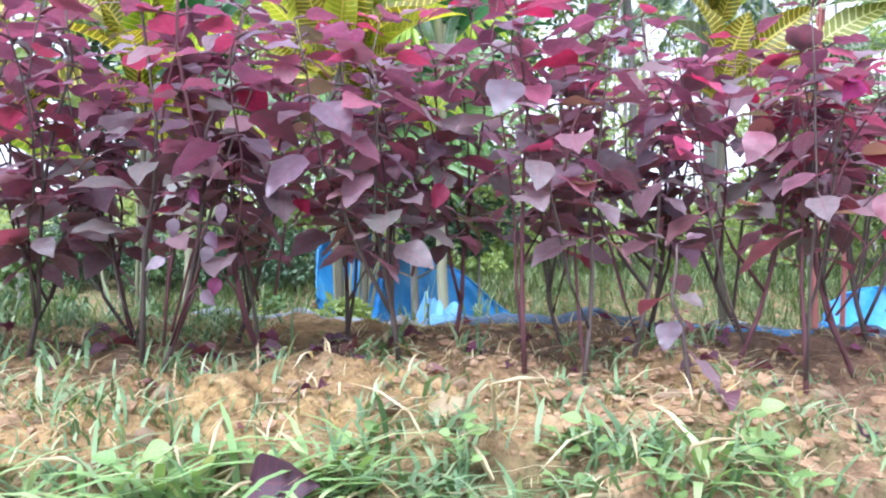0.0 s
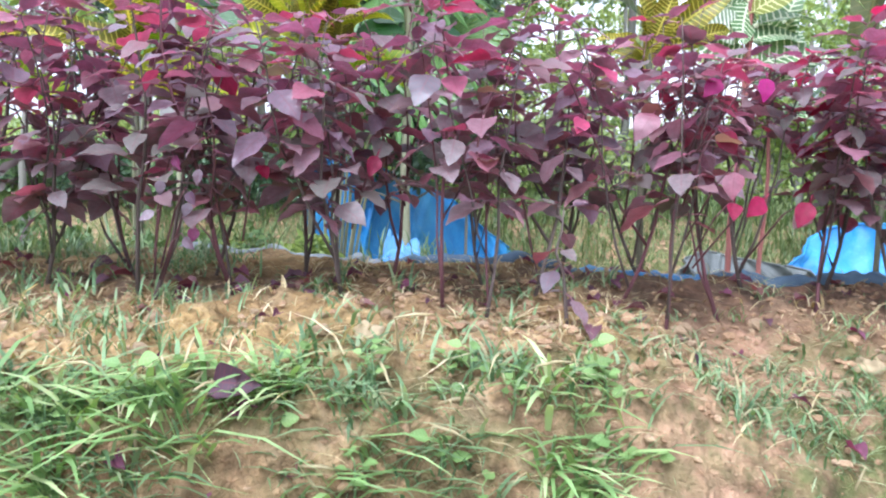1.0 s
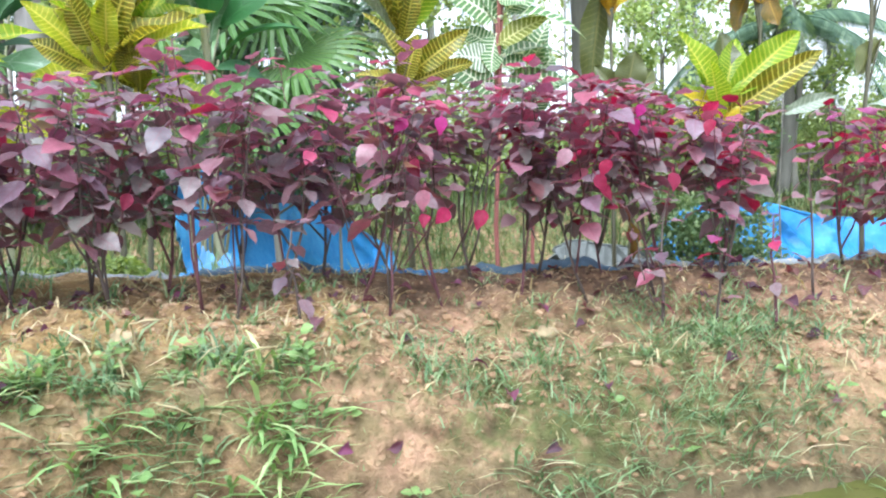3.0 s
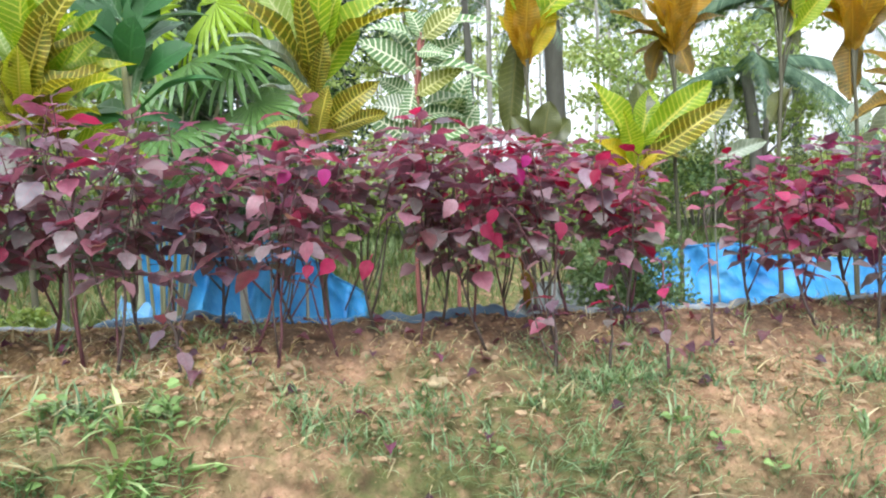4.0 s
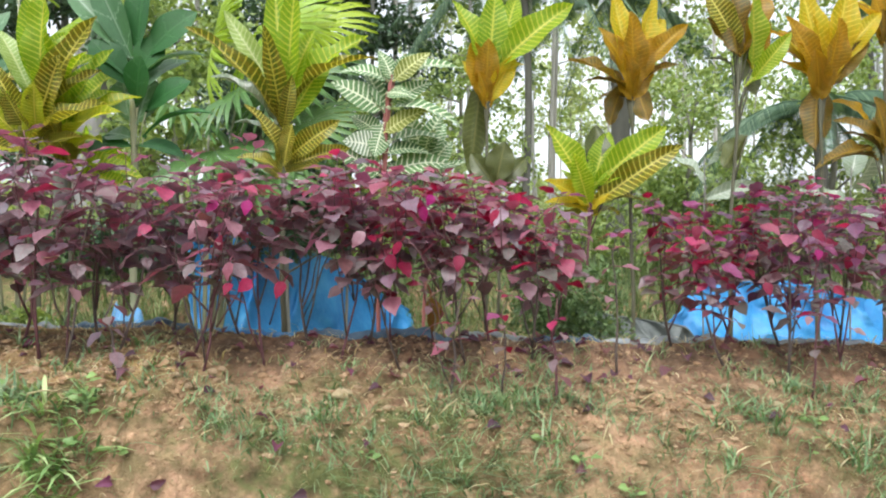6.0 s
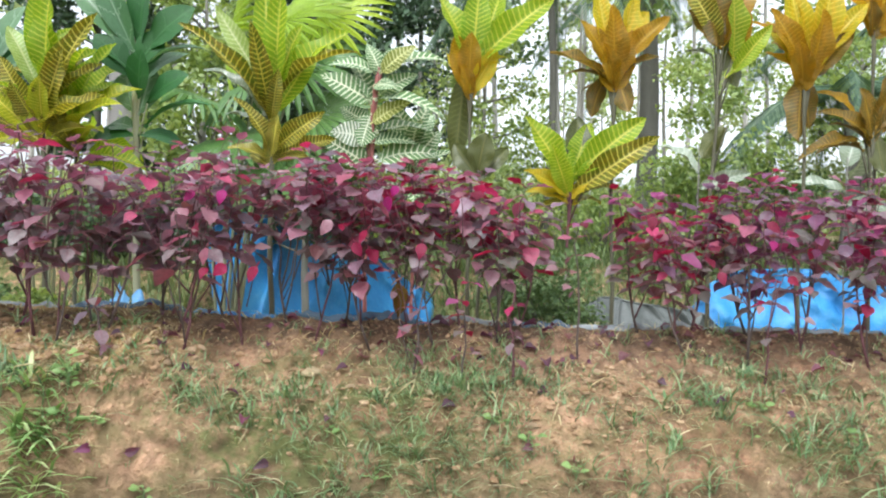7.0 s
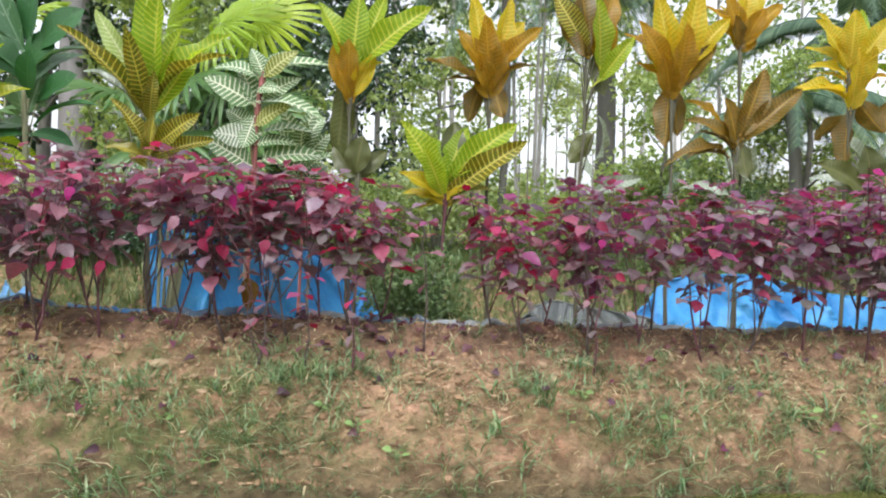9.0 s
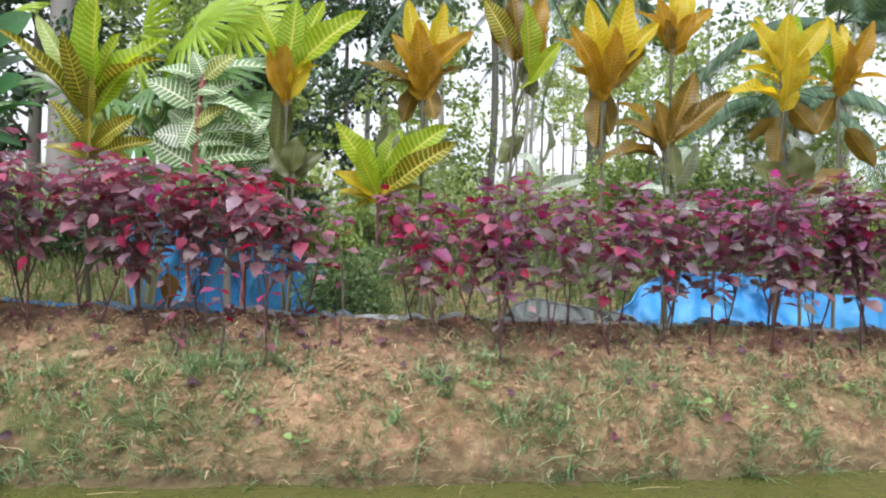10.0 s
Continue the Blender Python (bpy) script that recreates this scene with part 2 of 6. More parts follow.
M_SOIL, M_CLOD, M_WATER = soil_material(), clod_material(), water_material()
M_STONE = stone_material("pale_stone", (0.24, 0.18, 0.10), (0.40, 0.32, 0.19))
M_GRASS = grass_material("bank_grass", (0.085, 0.155, 0.075), (0.165, 0.275, 0.13), (0.34, 0.41, 0.25))
M_BROADGRASS = grass_material("broad_grass", (0.16, 0.28, 0.10), (0.27, 0.42, 0.165), (0.46, 0.54, 0.29))
M_FARGRASS = grass_material("far_grass", (0.06, 0.10, 0.035), (0.12, 0.18, 0.065), (0.22, 0.26, 0.12))
# Darker than the far grass: shade behind the hedge is in the colour.
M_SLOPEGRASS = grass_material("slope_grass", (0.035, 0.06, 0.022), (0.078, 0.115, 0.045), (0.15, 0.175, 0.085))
M_STRAW = grass_material("dry_straw", (0.30, 0.22, 0.11), (0.50, 0.42, 0.26), (0.62, 0.55, 0.40))
M_WEED = vein_leaf_material("weed_leaf", (0.15, 0.26, 0.08), (0.25, 0.38, 0.13), (0.26, 0.38, 0.15), (0.34, 0.46, 0.2), 5, 0.06, 2.0, 0.3, 0.5, 0.5)
PURPLE = [(0.0, (0.106, 0.089, 0.105)), (0.3, (0.180, 0.133, 0.169)), (0.62, (0.254, 0.171, 0.222)), (0.85, (0.237, 0.199, 0.226)), (1.0, (0.372, 0.093, 0.161))]
WINE = [(0.0, (0.129, 0.077, 0.091)), (0.25, (0.224, 0.148, 0.170)), (0.6, (0.300, 0.148, 0.182)), (0.85, (0.339, 0.077, 0.130)), (1.0, (0.434, 0.032, 0.123))]
ROSE = [(0.0, (0.174, 0.077, 0.101)), (0.3, (0.271, 0.134, 0.167)), (0.6, (0.319, 0.129, 0.167)), (0.85, (0.338, 0.062, 0.117)), (1.0, (0.405, 0.020, 0.111))]
SCARLET = [(0.0, (0.160, 0.017, 0.041)), (0.35, (0.216, 0.012, 0.049)), (0.7, (0.256, 0.010, 0.045)), (1.0, (0.288, 0.010, 0.064))]
MAGENTA = [(0.0, (0.099, 0.060, 0.097)), (0.4, (0.181, 0.066, 0.143)), (0.75, (0.261, 0.066, 0.168)), (1.0, (0.27, 0.04, 0.16))]
DUSKY = [(0.0, (0.136, 0.146, 0.121)), (0.4, (0.212, 0.177, 0.181)), (0.75, (0.272, 0.193, 0.220)), (1.0, (0.197, 0.092, 0.091))]
M_PURPLE, M_WINE, M_SCARLET, M_MAGENTA, M_DUSKY = (hedge_leaf_material(n, s, g, h) for n, s, g, h in (("purple_leaf", PURPLE, 0.34, 0.8), ("wine_leaf", WINE, 0.34, 0.8), ("scarlet_leaf", SCARLET, 0.45, 0.25), ("magenta_leaf", MAGENTA, 0.36, 0.7), ("dusky_leaf", DUSKY, 0.36, 0.7)))
M_ROSE = hedge_leaf_material("rose_leaf", ROSE, 0.34, 0.8)
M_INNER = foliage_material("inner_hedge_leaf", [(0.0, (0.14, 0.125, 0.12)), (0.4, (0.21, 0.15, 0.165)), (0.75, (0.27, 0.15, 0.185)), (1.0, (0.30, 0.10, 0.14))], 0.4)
M_HOT = hedge_leaf_material("hot_pink_leaf", [(0.0, (0.24, 0.008, 0.10)), (1.0, (0.33, 0.012, 0.16))], 0.45, 0.25)
M_OLIVE_LEAF = hedge_leaf_material("olive_leaf", [(0.0, (0.10, 0.07, 0.008)), (1.0, (0.15, 0.10, 0.012))], 0.6, 0.2)
M_ZEBRASTEM = bark_material("dull_red_stem", (0.16, 0.05, 0.045), (0.34, 0.13, 0.11), 60)
M_STEM = bark_material("hedge_stem", (0.035, 0.026, 0.024), (0.125, 0.09, 0.075), 90)
M_REDSTEM = bark_material("red_stem", (0.06, 0.022, 0.028), (0.15, 0.055, 0.062), 90)
M_CROTON_Y = vein_leaf_material("croton_yellow_green", (0.19, 0.34, 0.012), (0.34, 0.48, 0.02), (0.58, 0.58, 0.06), (0.70, 0.66, 0.10), 17, 0.072, share=0.55, alt=(0.25, 0.38, 0.02))
M_CROTON_P = vein_leaf_material("croton_pale_green", (0.28, 0.41, 0.11), (0.38, 0.48, 0.17), (0.56, 0.62, 0.30), (0.63, 0.65, 0.38), 17, 0.068, share=0.45)
M_CROTON_D = vein_leaf_material("croton_dark", (0.10, 0.135, 0.010), (0.19, 0.19, 0.012), (0.56, 0.48, 0.07), (0.68, 0.60, 0.14), 18, 0.081, share=0.42, alt=(0.21, 0.15, 0.010))
M_CROTON_O = vein_leaf_material("croton_orange", (0.36, 0.19, 0.008), (0.48, 0.27, 0.012), (0.50, 0.31, 0.02), (0.58, 0.38, 0.03), 18, 0.060, share=0.55, alt=(0.27, 0.18, 0.012))
M_CROTON_G = vein_leaf_material("croton_gold", (0.52, 0.37, 0.010), (0.66, 0.48, 0.015), (0.72, 0.56, 0.05), (0.80, 0.66, 0.10), 18, 0.060, share=0.58, alt=(0.44, 0.42, 0.02))
M_CROTON_L = vein_leaf_material("croton_yellow", (0.38, 0.42, 0.015), (0.50, 0.50, 0.02), (0.66, 0.60, 0.07), (0.74, 0.66, 0.12), 17, 0.06, share=0.55, alt=(0.30, 0.38, 0.02))
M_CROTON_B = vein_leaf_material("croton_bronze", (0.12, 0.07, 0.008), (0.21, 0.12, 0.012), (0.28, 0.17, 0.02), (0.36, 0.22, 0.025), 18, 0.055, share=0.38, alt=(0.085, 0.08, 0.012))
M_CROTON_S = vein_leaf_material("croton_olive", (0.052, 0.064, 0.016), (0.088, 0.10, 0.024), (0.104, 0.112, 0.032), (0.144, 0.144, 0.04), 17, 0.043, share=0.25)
# Pale grey sheen on these leaves is painted into the blade colour.
M_SHEENLEAF = vein_leaf_material("painted_sheen_leaf", (0.204, 0.255, 0.187), (0.306, 0.357, 0.289), (0.374, 0.425, 0.357), (0.468, 0.51, 0.442), 10, 0.05, share=0.25, rough=0.25)
M_ZEBRA = vein_leaf_material("zebra_leaf", (0.07, 0.15, 0.05), (0.13, 0.24, 0.09), (0.66, 0.72, 0.50), (0.78, 0.80, 0.64), 11, 0.10, 2.2, 0.25)
M_ZEBRA_W = vein_leaf_material("white_zebra_leaf", (0.16, 0.24, 0.13), (0.24, 0.32, 0.20), (0.80, 0.82, 0.70), (0.85, 0.86, 0.78), 10, 0.16, 2.2, 0.25)
M_ZEBRA_Y = vein_leaf_material("yellow_zebra_leaf", (0.16, 0.19, 0.03), (0.24, 0.26, 0.05), (0.62, 0.62, 0.28), (0.72, 0.70, 0.36), 11, 0.09, 2.2, 0.4)
M_BROAD = vein_leaf_material("broad_green_leaf", (0.014, 0.08, 0.016), (0.028, 0.12, 0.024), (0.04, 0.14, 0.035), (0.06, 0.17, 0.055), 3, 0.02, 1.0, 0.22, 0.5, 0.5)
M_GLAUCOUS = vein_leaf_material("grey_green_broad_leaf", (0.05, 0.14, 0.055), (0.11, 0.21, 0.105), (0.22, 0.34, 0.22), (0.3, 0.42, 0.3), 3, 0.02, 1.0, 0.3, 0.35, 0.6)
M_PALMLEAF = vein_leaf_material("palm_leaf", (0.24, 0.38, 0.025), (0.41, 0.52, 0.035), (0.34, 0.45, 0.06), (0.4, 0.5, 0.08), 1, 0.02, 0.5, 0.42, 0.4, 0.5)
# Shade on the lower fans is put into this darker leaf colour.
M_PALMSHADE = vein_leaf_material("shaded_palm_leaf", (0.05, 0.13, 0.035), (0.10, 0.20, 0.05), (0.14, 0.24, 0.07), (0.18, 0.28, 0.1), 1, 0.02, 0.5, 0.3, 0.4, 0.5)
M_FROND = grass_material("coconut_frond", (0.045, 0.095, 0.06), (0.085, 0.15, 0.095), (0.17, 0.25, 0.17))
M_PALESTEM = bark_material("pale_stem", (0.18, 0.21, 0.12), (0.34, 0.32, 0.21), 40)
M_CROTONSTEM = bark_material("croton_stem", (0.05, 0.052, 0.03), (0.12, 0.112, 0.07), 60)
M_TRUNK = bark_material("grey_trunk", (0.22, 0.21, 0.185), (0.50, 0.48, 0.43), 7)
M_DARKTRUNK = bark_material("dark_trunk", (0.10, 0.098, 0.08), (0.24, 0.23, 0.19), 7)
M_PALMTRUNK = bark_material("palm_trunk", (0.045, 0.045, 0.038), (0.15, 0.145, 0.12), 7)
M_PALETRUNK = bark_material("pale_trunk", (0.16, 0.15, 0.145), (0.33, 0.315, 0.30), 3)
# Distance haze is put into this lighter leaf colour.
M_HAZELEAF = foliage_material("hazed_foliage", [(0.0, (0.22, 0.30, 0.14)), (0.5, (0.34, 0.43, 0.21)), (1.0, (0.46, 0.55, 0.32))], 0.55)
M_LIGHTLEAF = foliage_material("light_foliage", [(0.0, (0.14, 0.22, 0.07)), (0.5, (0.26, 0.36, 0.12)), (1.0, (0.38, 0.48, 0.20))], 0.5)
M_MIDLEAF = foliage_material("mid_foliage", [(0.0, (0.06, 0.115, 0.04)), (0.5, (0.115, 0.195, 0.075)), (1.0, (0.19, 0.28, 0.12))])
M_DARKLEAF = foliage_material("dark_foliage", [(0.0, (0.02, 0.045, 0.022)), (0.5, (0.04, 0.085, 0.04)), (1.0, (0.08, 0.14, 0.065))], 0.15)
M_TARP = tarp_material("blue_tarpaulin", (0.012, 0.112, 0.29), (0.03, 0.18, 0.39))
M_PALETARP = tarp_material("faded_tarpaulin", (0.02, 0.12, 0.34), (0.14, 0.33, 0.55))
M_GREYTARP = sheet_material("grey_tarpaulin", (0.04, 0.048, 0.045), (0.12, 0.13, 0.125))
M_GREYSHEET = sheet_material("grey_plastic", (0.10, 0.12, 0.13), (0.36, 0.39, 0.40))
M_DARKSHEET = sheet_material("dark_plastic", (0.025, 0.05, 0.085), (0.11, 0.18, 0.25))
M_DEADLEAF = hedge_leaf_material("dead_leaf", [(0.0, (0.05, 0.02, 0.035)), (0.4, (0.10, 0.035, 0.07)), (0.75, (0.15, 0.07, 0.05)), (1.0, (0.17, 0.04, 0.11))], 0.6)


# ---- building helpers ----


def mesh_of(name, verts, faces, mat, uvs=None, smooth=True):
    me = bpy.data.meshes.new(name)
    me.from_pydata([tuple(v) for v in verts] if not isinstance(verts, np.ndarray) else verts.tolist(), [], faces if isinstance(faces, list) else faces.tolist())
    if uvs is not None:
        layer = me.uv_layers.new(name="UVMap")
        idx = np.zeros(len(me.loops), dtype=np.int32)
        me.loops.foreach_get("vertex_index", idx)
        layer.data.foreach_set("uv", np.asarray(uvs, dtype=np.float32)[idx].ravel())
    if smooth:
        me.polygons.foreach_set("use_smooth", [True] * len(me.polygons))
    me.materials.append(mat)
    me.update()
    return me


def under(name, data, parent, m=None, label=""):
    """A part under its thing, at the local pose m."""
    ob = new(name, data)
    ob.parent = parent
    if m is not None:
        ob.matrix_basis = m
    return tagged(ob, label)


def thing(name, at, label, category, group=""):
    e = new(name)
    e.empty_display_size = 0.05
    e.location = at
    return tagged(e, label, category, group)


def tube(pts, radii, sides=6, verts=None, faces=None):
    """Adds a tapering tube through pts to verts and faces."""
    verts = [] if verts is None else verts
    faces = [] if faces is None else faces
    start = len(verts)
    pts = [Vector(p) for p in pts]
    for i, p in enumerate(pts):
        d = (pts[min(i + 1, len(pts) - 1)] - pts[max(i - 1, 0)]).normalized()
        a = d.orthogonal().normalized() if abs(d.z) < 0.9 else Vector((1, 0, 0)).cross(d).normalized()
        b = d.cross(a)
        for k in range(sides):
            t = 2 * math.pi * k / sides
            verts.append(p + radii[i] * (math.cos(t) * a + math.sin(t) * b))
    for i in range(len(pts) - 1):
        for k in range(sides):
            o, q = start + i * sides, (k + 1) % sides
            faces.append((o + k, o + q, o + sides + q, o + sides + k))
    faces.append(tuple(range(start, start + sides))[::-1])
    faces.append(tuple(start + (len(pts) - 1) * sides + k for k in range(sides)))
    return verts, faces


def leaf_mesh(name, mat, length, width, shape, nu=6, nv=4, fold=0.25, droop=0.3, wave=0.0, stalk=0.0, seed=0):
    """A leaf blade from the origin along +y, face up; shape(u) gives the half width along it, 0 to 1."""
    r = random.Random(seed)
    verts, uvs, faces = [], [], []
    ph = r.uniform(0, 6.28)
    for i in range(nu + 1):
        u = i / nu
        w = max(shape(u) * width / 2, width * 0.015)
        a = droop * u * u
        cy, cz = stalk + length * u * (1 - 0.25 * droop * u), -length * a * 0.55
        for j in range(nv + 1):
            v = 2 * j / nv - 1
            wv = wave * length * math.sin(ph + u * 14 + (0 if v > 0 else 2.0)) * abs(v) ** 2
            verts.append((v * w, cy, cz + fold * abs(v) * w + wv))
            uvs.append((u, 0.5 + v / 2))
    for i in range(nu):
        for j in range(nv):
            o = i * (nv + 1) + j
            faces.append((o, o + 1, o + nv + 2, o + nv + 1))
    if stalk > 0:
        o = len(verts)
        s = width * 0.035 + 0.0006
        tube([(0, 0, -0.002), (0, stalk * 0.6, 0.002), (0, stalk * 1.05, 0.0)], [s, s, s * 0.8], 4, verts, faces)
        uvs += [(0.5, 0.5)] * (len(verts) - o)
    return mesh_of(name, verts, faces, mat, uvs)


def aim(at, along, up=(0, 0, 1), scale=1.0, twist=0.0):
    """A pose at a place, y along a way, z as near as can be to up."""
    y = Vector(along).normalized()
    z = Vector(up)
    z = z - y * z.dot(y)
    if z.length < 1e-4:
        z = y.orthogonal()
    z.normalize()
    x = y.cross(z)
    m = Matrix((x, y, z)).transposed().to_4x4()
    return Matrix.Translation(at) @ m @ Matrix.Rotation(twist, 4, "Y") @ Matrix.Scale(scale, 4)


def ovate(u):
    return max(0.0, math.sin(math.pi * min(u, 1) ** 0.72)) ** 0.72 * (1 - 0.18 * u)


def pointed(u):
    return max(0.0, math.sin(math.pi * min(u, 1) ** 0.74)) ** 0.8 * (1 - 0.34 * u * u)


def obovate(u):
    return max(0.0, math.sin(math.pi * (0.06 + 0.94 * u) ** 1.25)) ** 0.75


# ---- lie of the land ----
WATER = 0.11


def smooth_noise(x, y, cell, seed):
    """Value noise on a grid of that cell, 0 to 1."""
    x, y = np.asarray(x, float) / cell, np.asarray(y, float) / cell
    xi, yi = np.floor(x), np.floor(y)
    fx, fy = x - xi, y - yi
    fx, fy = fx * fx * (3 - 2 * fx), fy * fy * (3 - 2 * fy)

    def h(a, b):
        n = np.sin(a * 127.1 + b * 311.7 + seed * 74.7) * 43758.5453
        return n - np.floor(n)
    return (h(xi, yi) * (1 - fx) + h(xi + 1, yi) * fx) * (1 - fy) + (h(xi, yi + 1) * (1 - fx) + h(xi + 1, yi + 1) * fx) * fy


def shore(x):
    return np.interp(x, [-40, -1.5, -0.5, 0.05, 0.4, 0.9, 1.6, 2.4, 3.3, 4.0, 6, 40], [-2, 0.42, 0.51, 0.58, 0.67, 0.77, 0.76, 0.74, 0.78, 0.86, 1.0, 2.0])


def rim(x):
    """Where the level crest breaks off behind the hedge."""
    return np.interp(x, [-40, 0, 0.4, 0.8, 1.3, 2.0, 3.4, 4.3, 5.5, 40], [1.75, 1.72, 1.68, 1.6, 1.58, 1.56, 1.55, 1.52, 1.55, 3.0])


def land(x, y, rough=True):
    """Height of the ground."""
    x, y = np.broadcast_arrays(np.asarray(x, float), np.asarray(y, float))
    s = shore(x)
    d = y - s
    brink = rim(x) - s
    d = np.where(d < 0.5, d, np.where(d < brink, 0.5 + (d - 0.5) * 0.56 / (brink - 0.5), d + 1.06 - brink))
    far_d, far_z = [1.5, 2.5, 5.0, 10.3, 12.0, 12.7, 13.4, 15, 60, 900], [0.36, -0.1, -1.2, -1.6, -0.75, 0.05, 0.34, 0.5, 1.2, 6.0]
    right = np.interp(d, [-28, -25, -2, -0.3, 0, 0.05, 0.1, 0.16, 0.22, 0.38, 0.5, 0.68, 0.85, 1.06, 1.2] + far_d, [0.8, -0.9, -0.6, -0.04, 0.11, 0.2, 0.27, 0.335, 0.38, 0.45, 0.505, 0.555, 0.578, 0.58, 0.51] + far_z)
    left = np.interp(d, [-28, -25, -2, -0.3, 0, 0.06, 0.13, 0.22, 0.36, 0.5, 0.68, 0.85, 1.06, 1.2] + far_d, [0.8, -0.9, -0.6, -0.04, 0.11, 0.3, 0.465, 0.51, 0.54, 0.56, 0.58, 0.59, 0.595, 0.52] + far_z)
    w = np.clip((1.2 - x) / 0.7, 0, 1)
    w = w * w * (3 - 2 * w)
    z = right * (1 - w) + left * w
    z = z + np.interp(x, [0, 0.8, 2.0, 4.5], [0, -0.006, -0.03, -0.065]) * np.clip((d - 0.2) / 0.4, 0, 1) * np.clip((4 - d) / 3, 0, 1)
    heap = np.interp(x, [-1.6, -0.95, -0.3, 0.13, 0.8, 1.5, 2.4, 3.4], [-1.6, 0.7, 0.95, 0.75, 0.45, -0.2, -0.8, -1.6])
    back = y - (7.6 + (x + 0.9) * 1.84 + (heap + 1.5) * 0.5)
    z = np.maximum(z, np.where((x > -1.6) & (x < 3.4), heap + np.minimum(0, back) * 2 - np.maximum(0, back - 0.6) * 0.9, -9))
    if rough:
        near = np.clip(1 - np.abs(d - 0.4) / 1.2, 0, 1) * (d > -0.25)
        z = z + near * ((smooth_noise(x, y * 0.6, 0.2, 1) - 0.5) * 0.055 + (smooth_noise(x, y * 0.7, 0.085, 2) - 0.5) * 0.045 + (np.abs(smooth_noise(x, y, 0.05, 3) - 0.5) - 0.25) * 0.05 + (smooth_noise(x, y, 0.026, 5) - 0.5) * 0.022)
        far = np.clip((d - 2) / 6, 0, 1)
        z = z + far * (smooth_noise(x, y, 2.3, 4) - 0.5) * 0.16
    return z


def ground_z(x, y):
    return float(land(x, y))


def spread(lo, a, b, hi, fine, grow=1.25):
    """Grid lines: fine between a and b, widening outwards to lo and hi."""
    mid = list(np.arange(a, b + fine / 2, fine))
    s, up = fine, []
    p = b
    while p < hi:
        s *= grow
        p += s
        up.append(min(p, hi))
    s, dn = fine, []
    p = a
    while p > lo:
        s *= grow
        p -= s
        dn.append(max(p, lo))
    return np.array(dn[::-1] + mid + up)


def build_ground():
    xs = spread(-900, -1.4, 5.4, 900, 0.0145, 1.2)
    ys = np.concatenate([spread(-900, 0.4, 1.75, 7, 0.0135, 1.12)[:-1], np.arange(7, 24, 0.3), spread(24, 24, 24.5, 900, 0.5)])
    gx, gy = np.meshgrid(xs, ys)
    gz = land(gx, gy)
    nx, ny = len(xs), len(ys)
    verts = np.stack([gx, gy, gz], -1).reshape(-1, 3)
    i = np.arange(nx * ny).reshape(ny, nx)
    faces = np.stack([i[:-1, :-1], i[:-1, 1:], i[1:, 1:], i[1:, :-1]], -1).reshape(-1, 4)
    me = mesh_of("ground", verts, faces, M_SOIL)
    d = (gy - shore(gx)).ravel()
    litter = np.clip(1.3 - np.abs(d - 0.68) / 0.26, 0, 1)
    green = np.clip((d - 1.0) / 0.4, 0, 1) * 2.0 + np.clip(1 - np.abs(d - 0.16) / 0.3, 0, 1) * 0.8 + 0.75 * np.exp(-((gx.ravel() - 1.3) / 0.42) ** 2) * np.clip((0.62 - d) / 0.2, 0, 1)
    wet = np.clip((0.06 - d) / 0.05, 0, 1)
    ochre = np.clip((1.0 - gx.ravel()) / 0.35, 0, 1) * np.clip((d - 0.1) / 0.25, 0.25, 1) * np.clip((1.15 - d) / 0.2, 0, 1)
    col = me.color_attributes.new("cover", "FLOAT_COLOR", "POINT")
    col.data.foreach_set("color", np.stack([litter, np.clip(green, 0, 2), wet, ochre], -1).ravel().astype(np.float32))
    tagged(new("ground", me), "sloping bank of orange clay soil with patchy grass", "ground", kind="structure")


build_ground()
wx, wy = np.meshgrid(np.linspace(-60, 60, 241), np.linspace(0, 1, 9) ** 2)
wy = shore(wx) + 0.25 - 27.5 * wy
wi = np.arange(wx.size).reshape(wx.shape)
tagged(new("water", mesh_of("water", np.stack([wx, wy, np.full_like(wx, WATER)], -1).reshape(-1, 3), np.stack([wi[:-1, :-1], wi[:-1, 1:], wi[1:, 1:], wi[1:, :-1]], -1).reshape(-1, 4), M_WATER)), "murky olive-green pond water below the bank", "water", kind="structure")


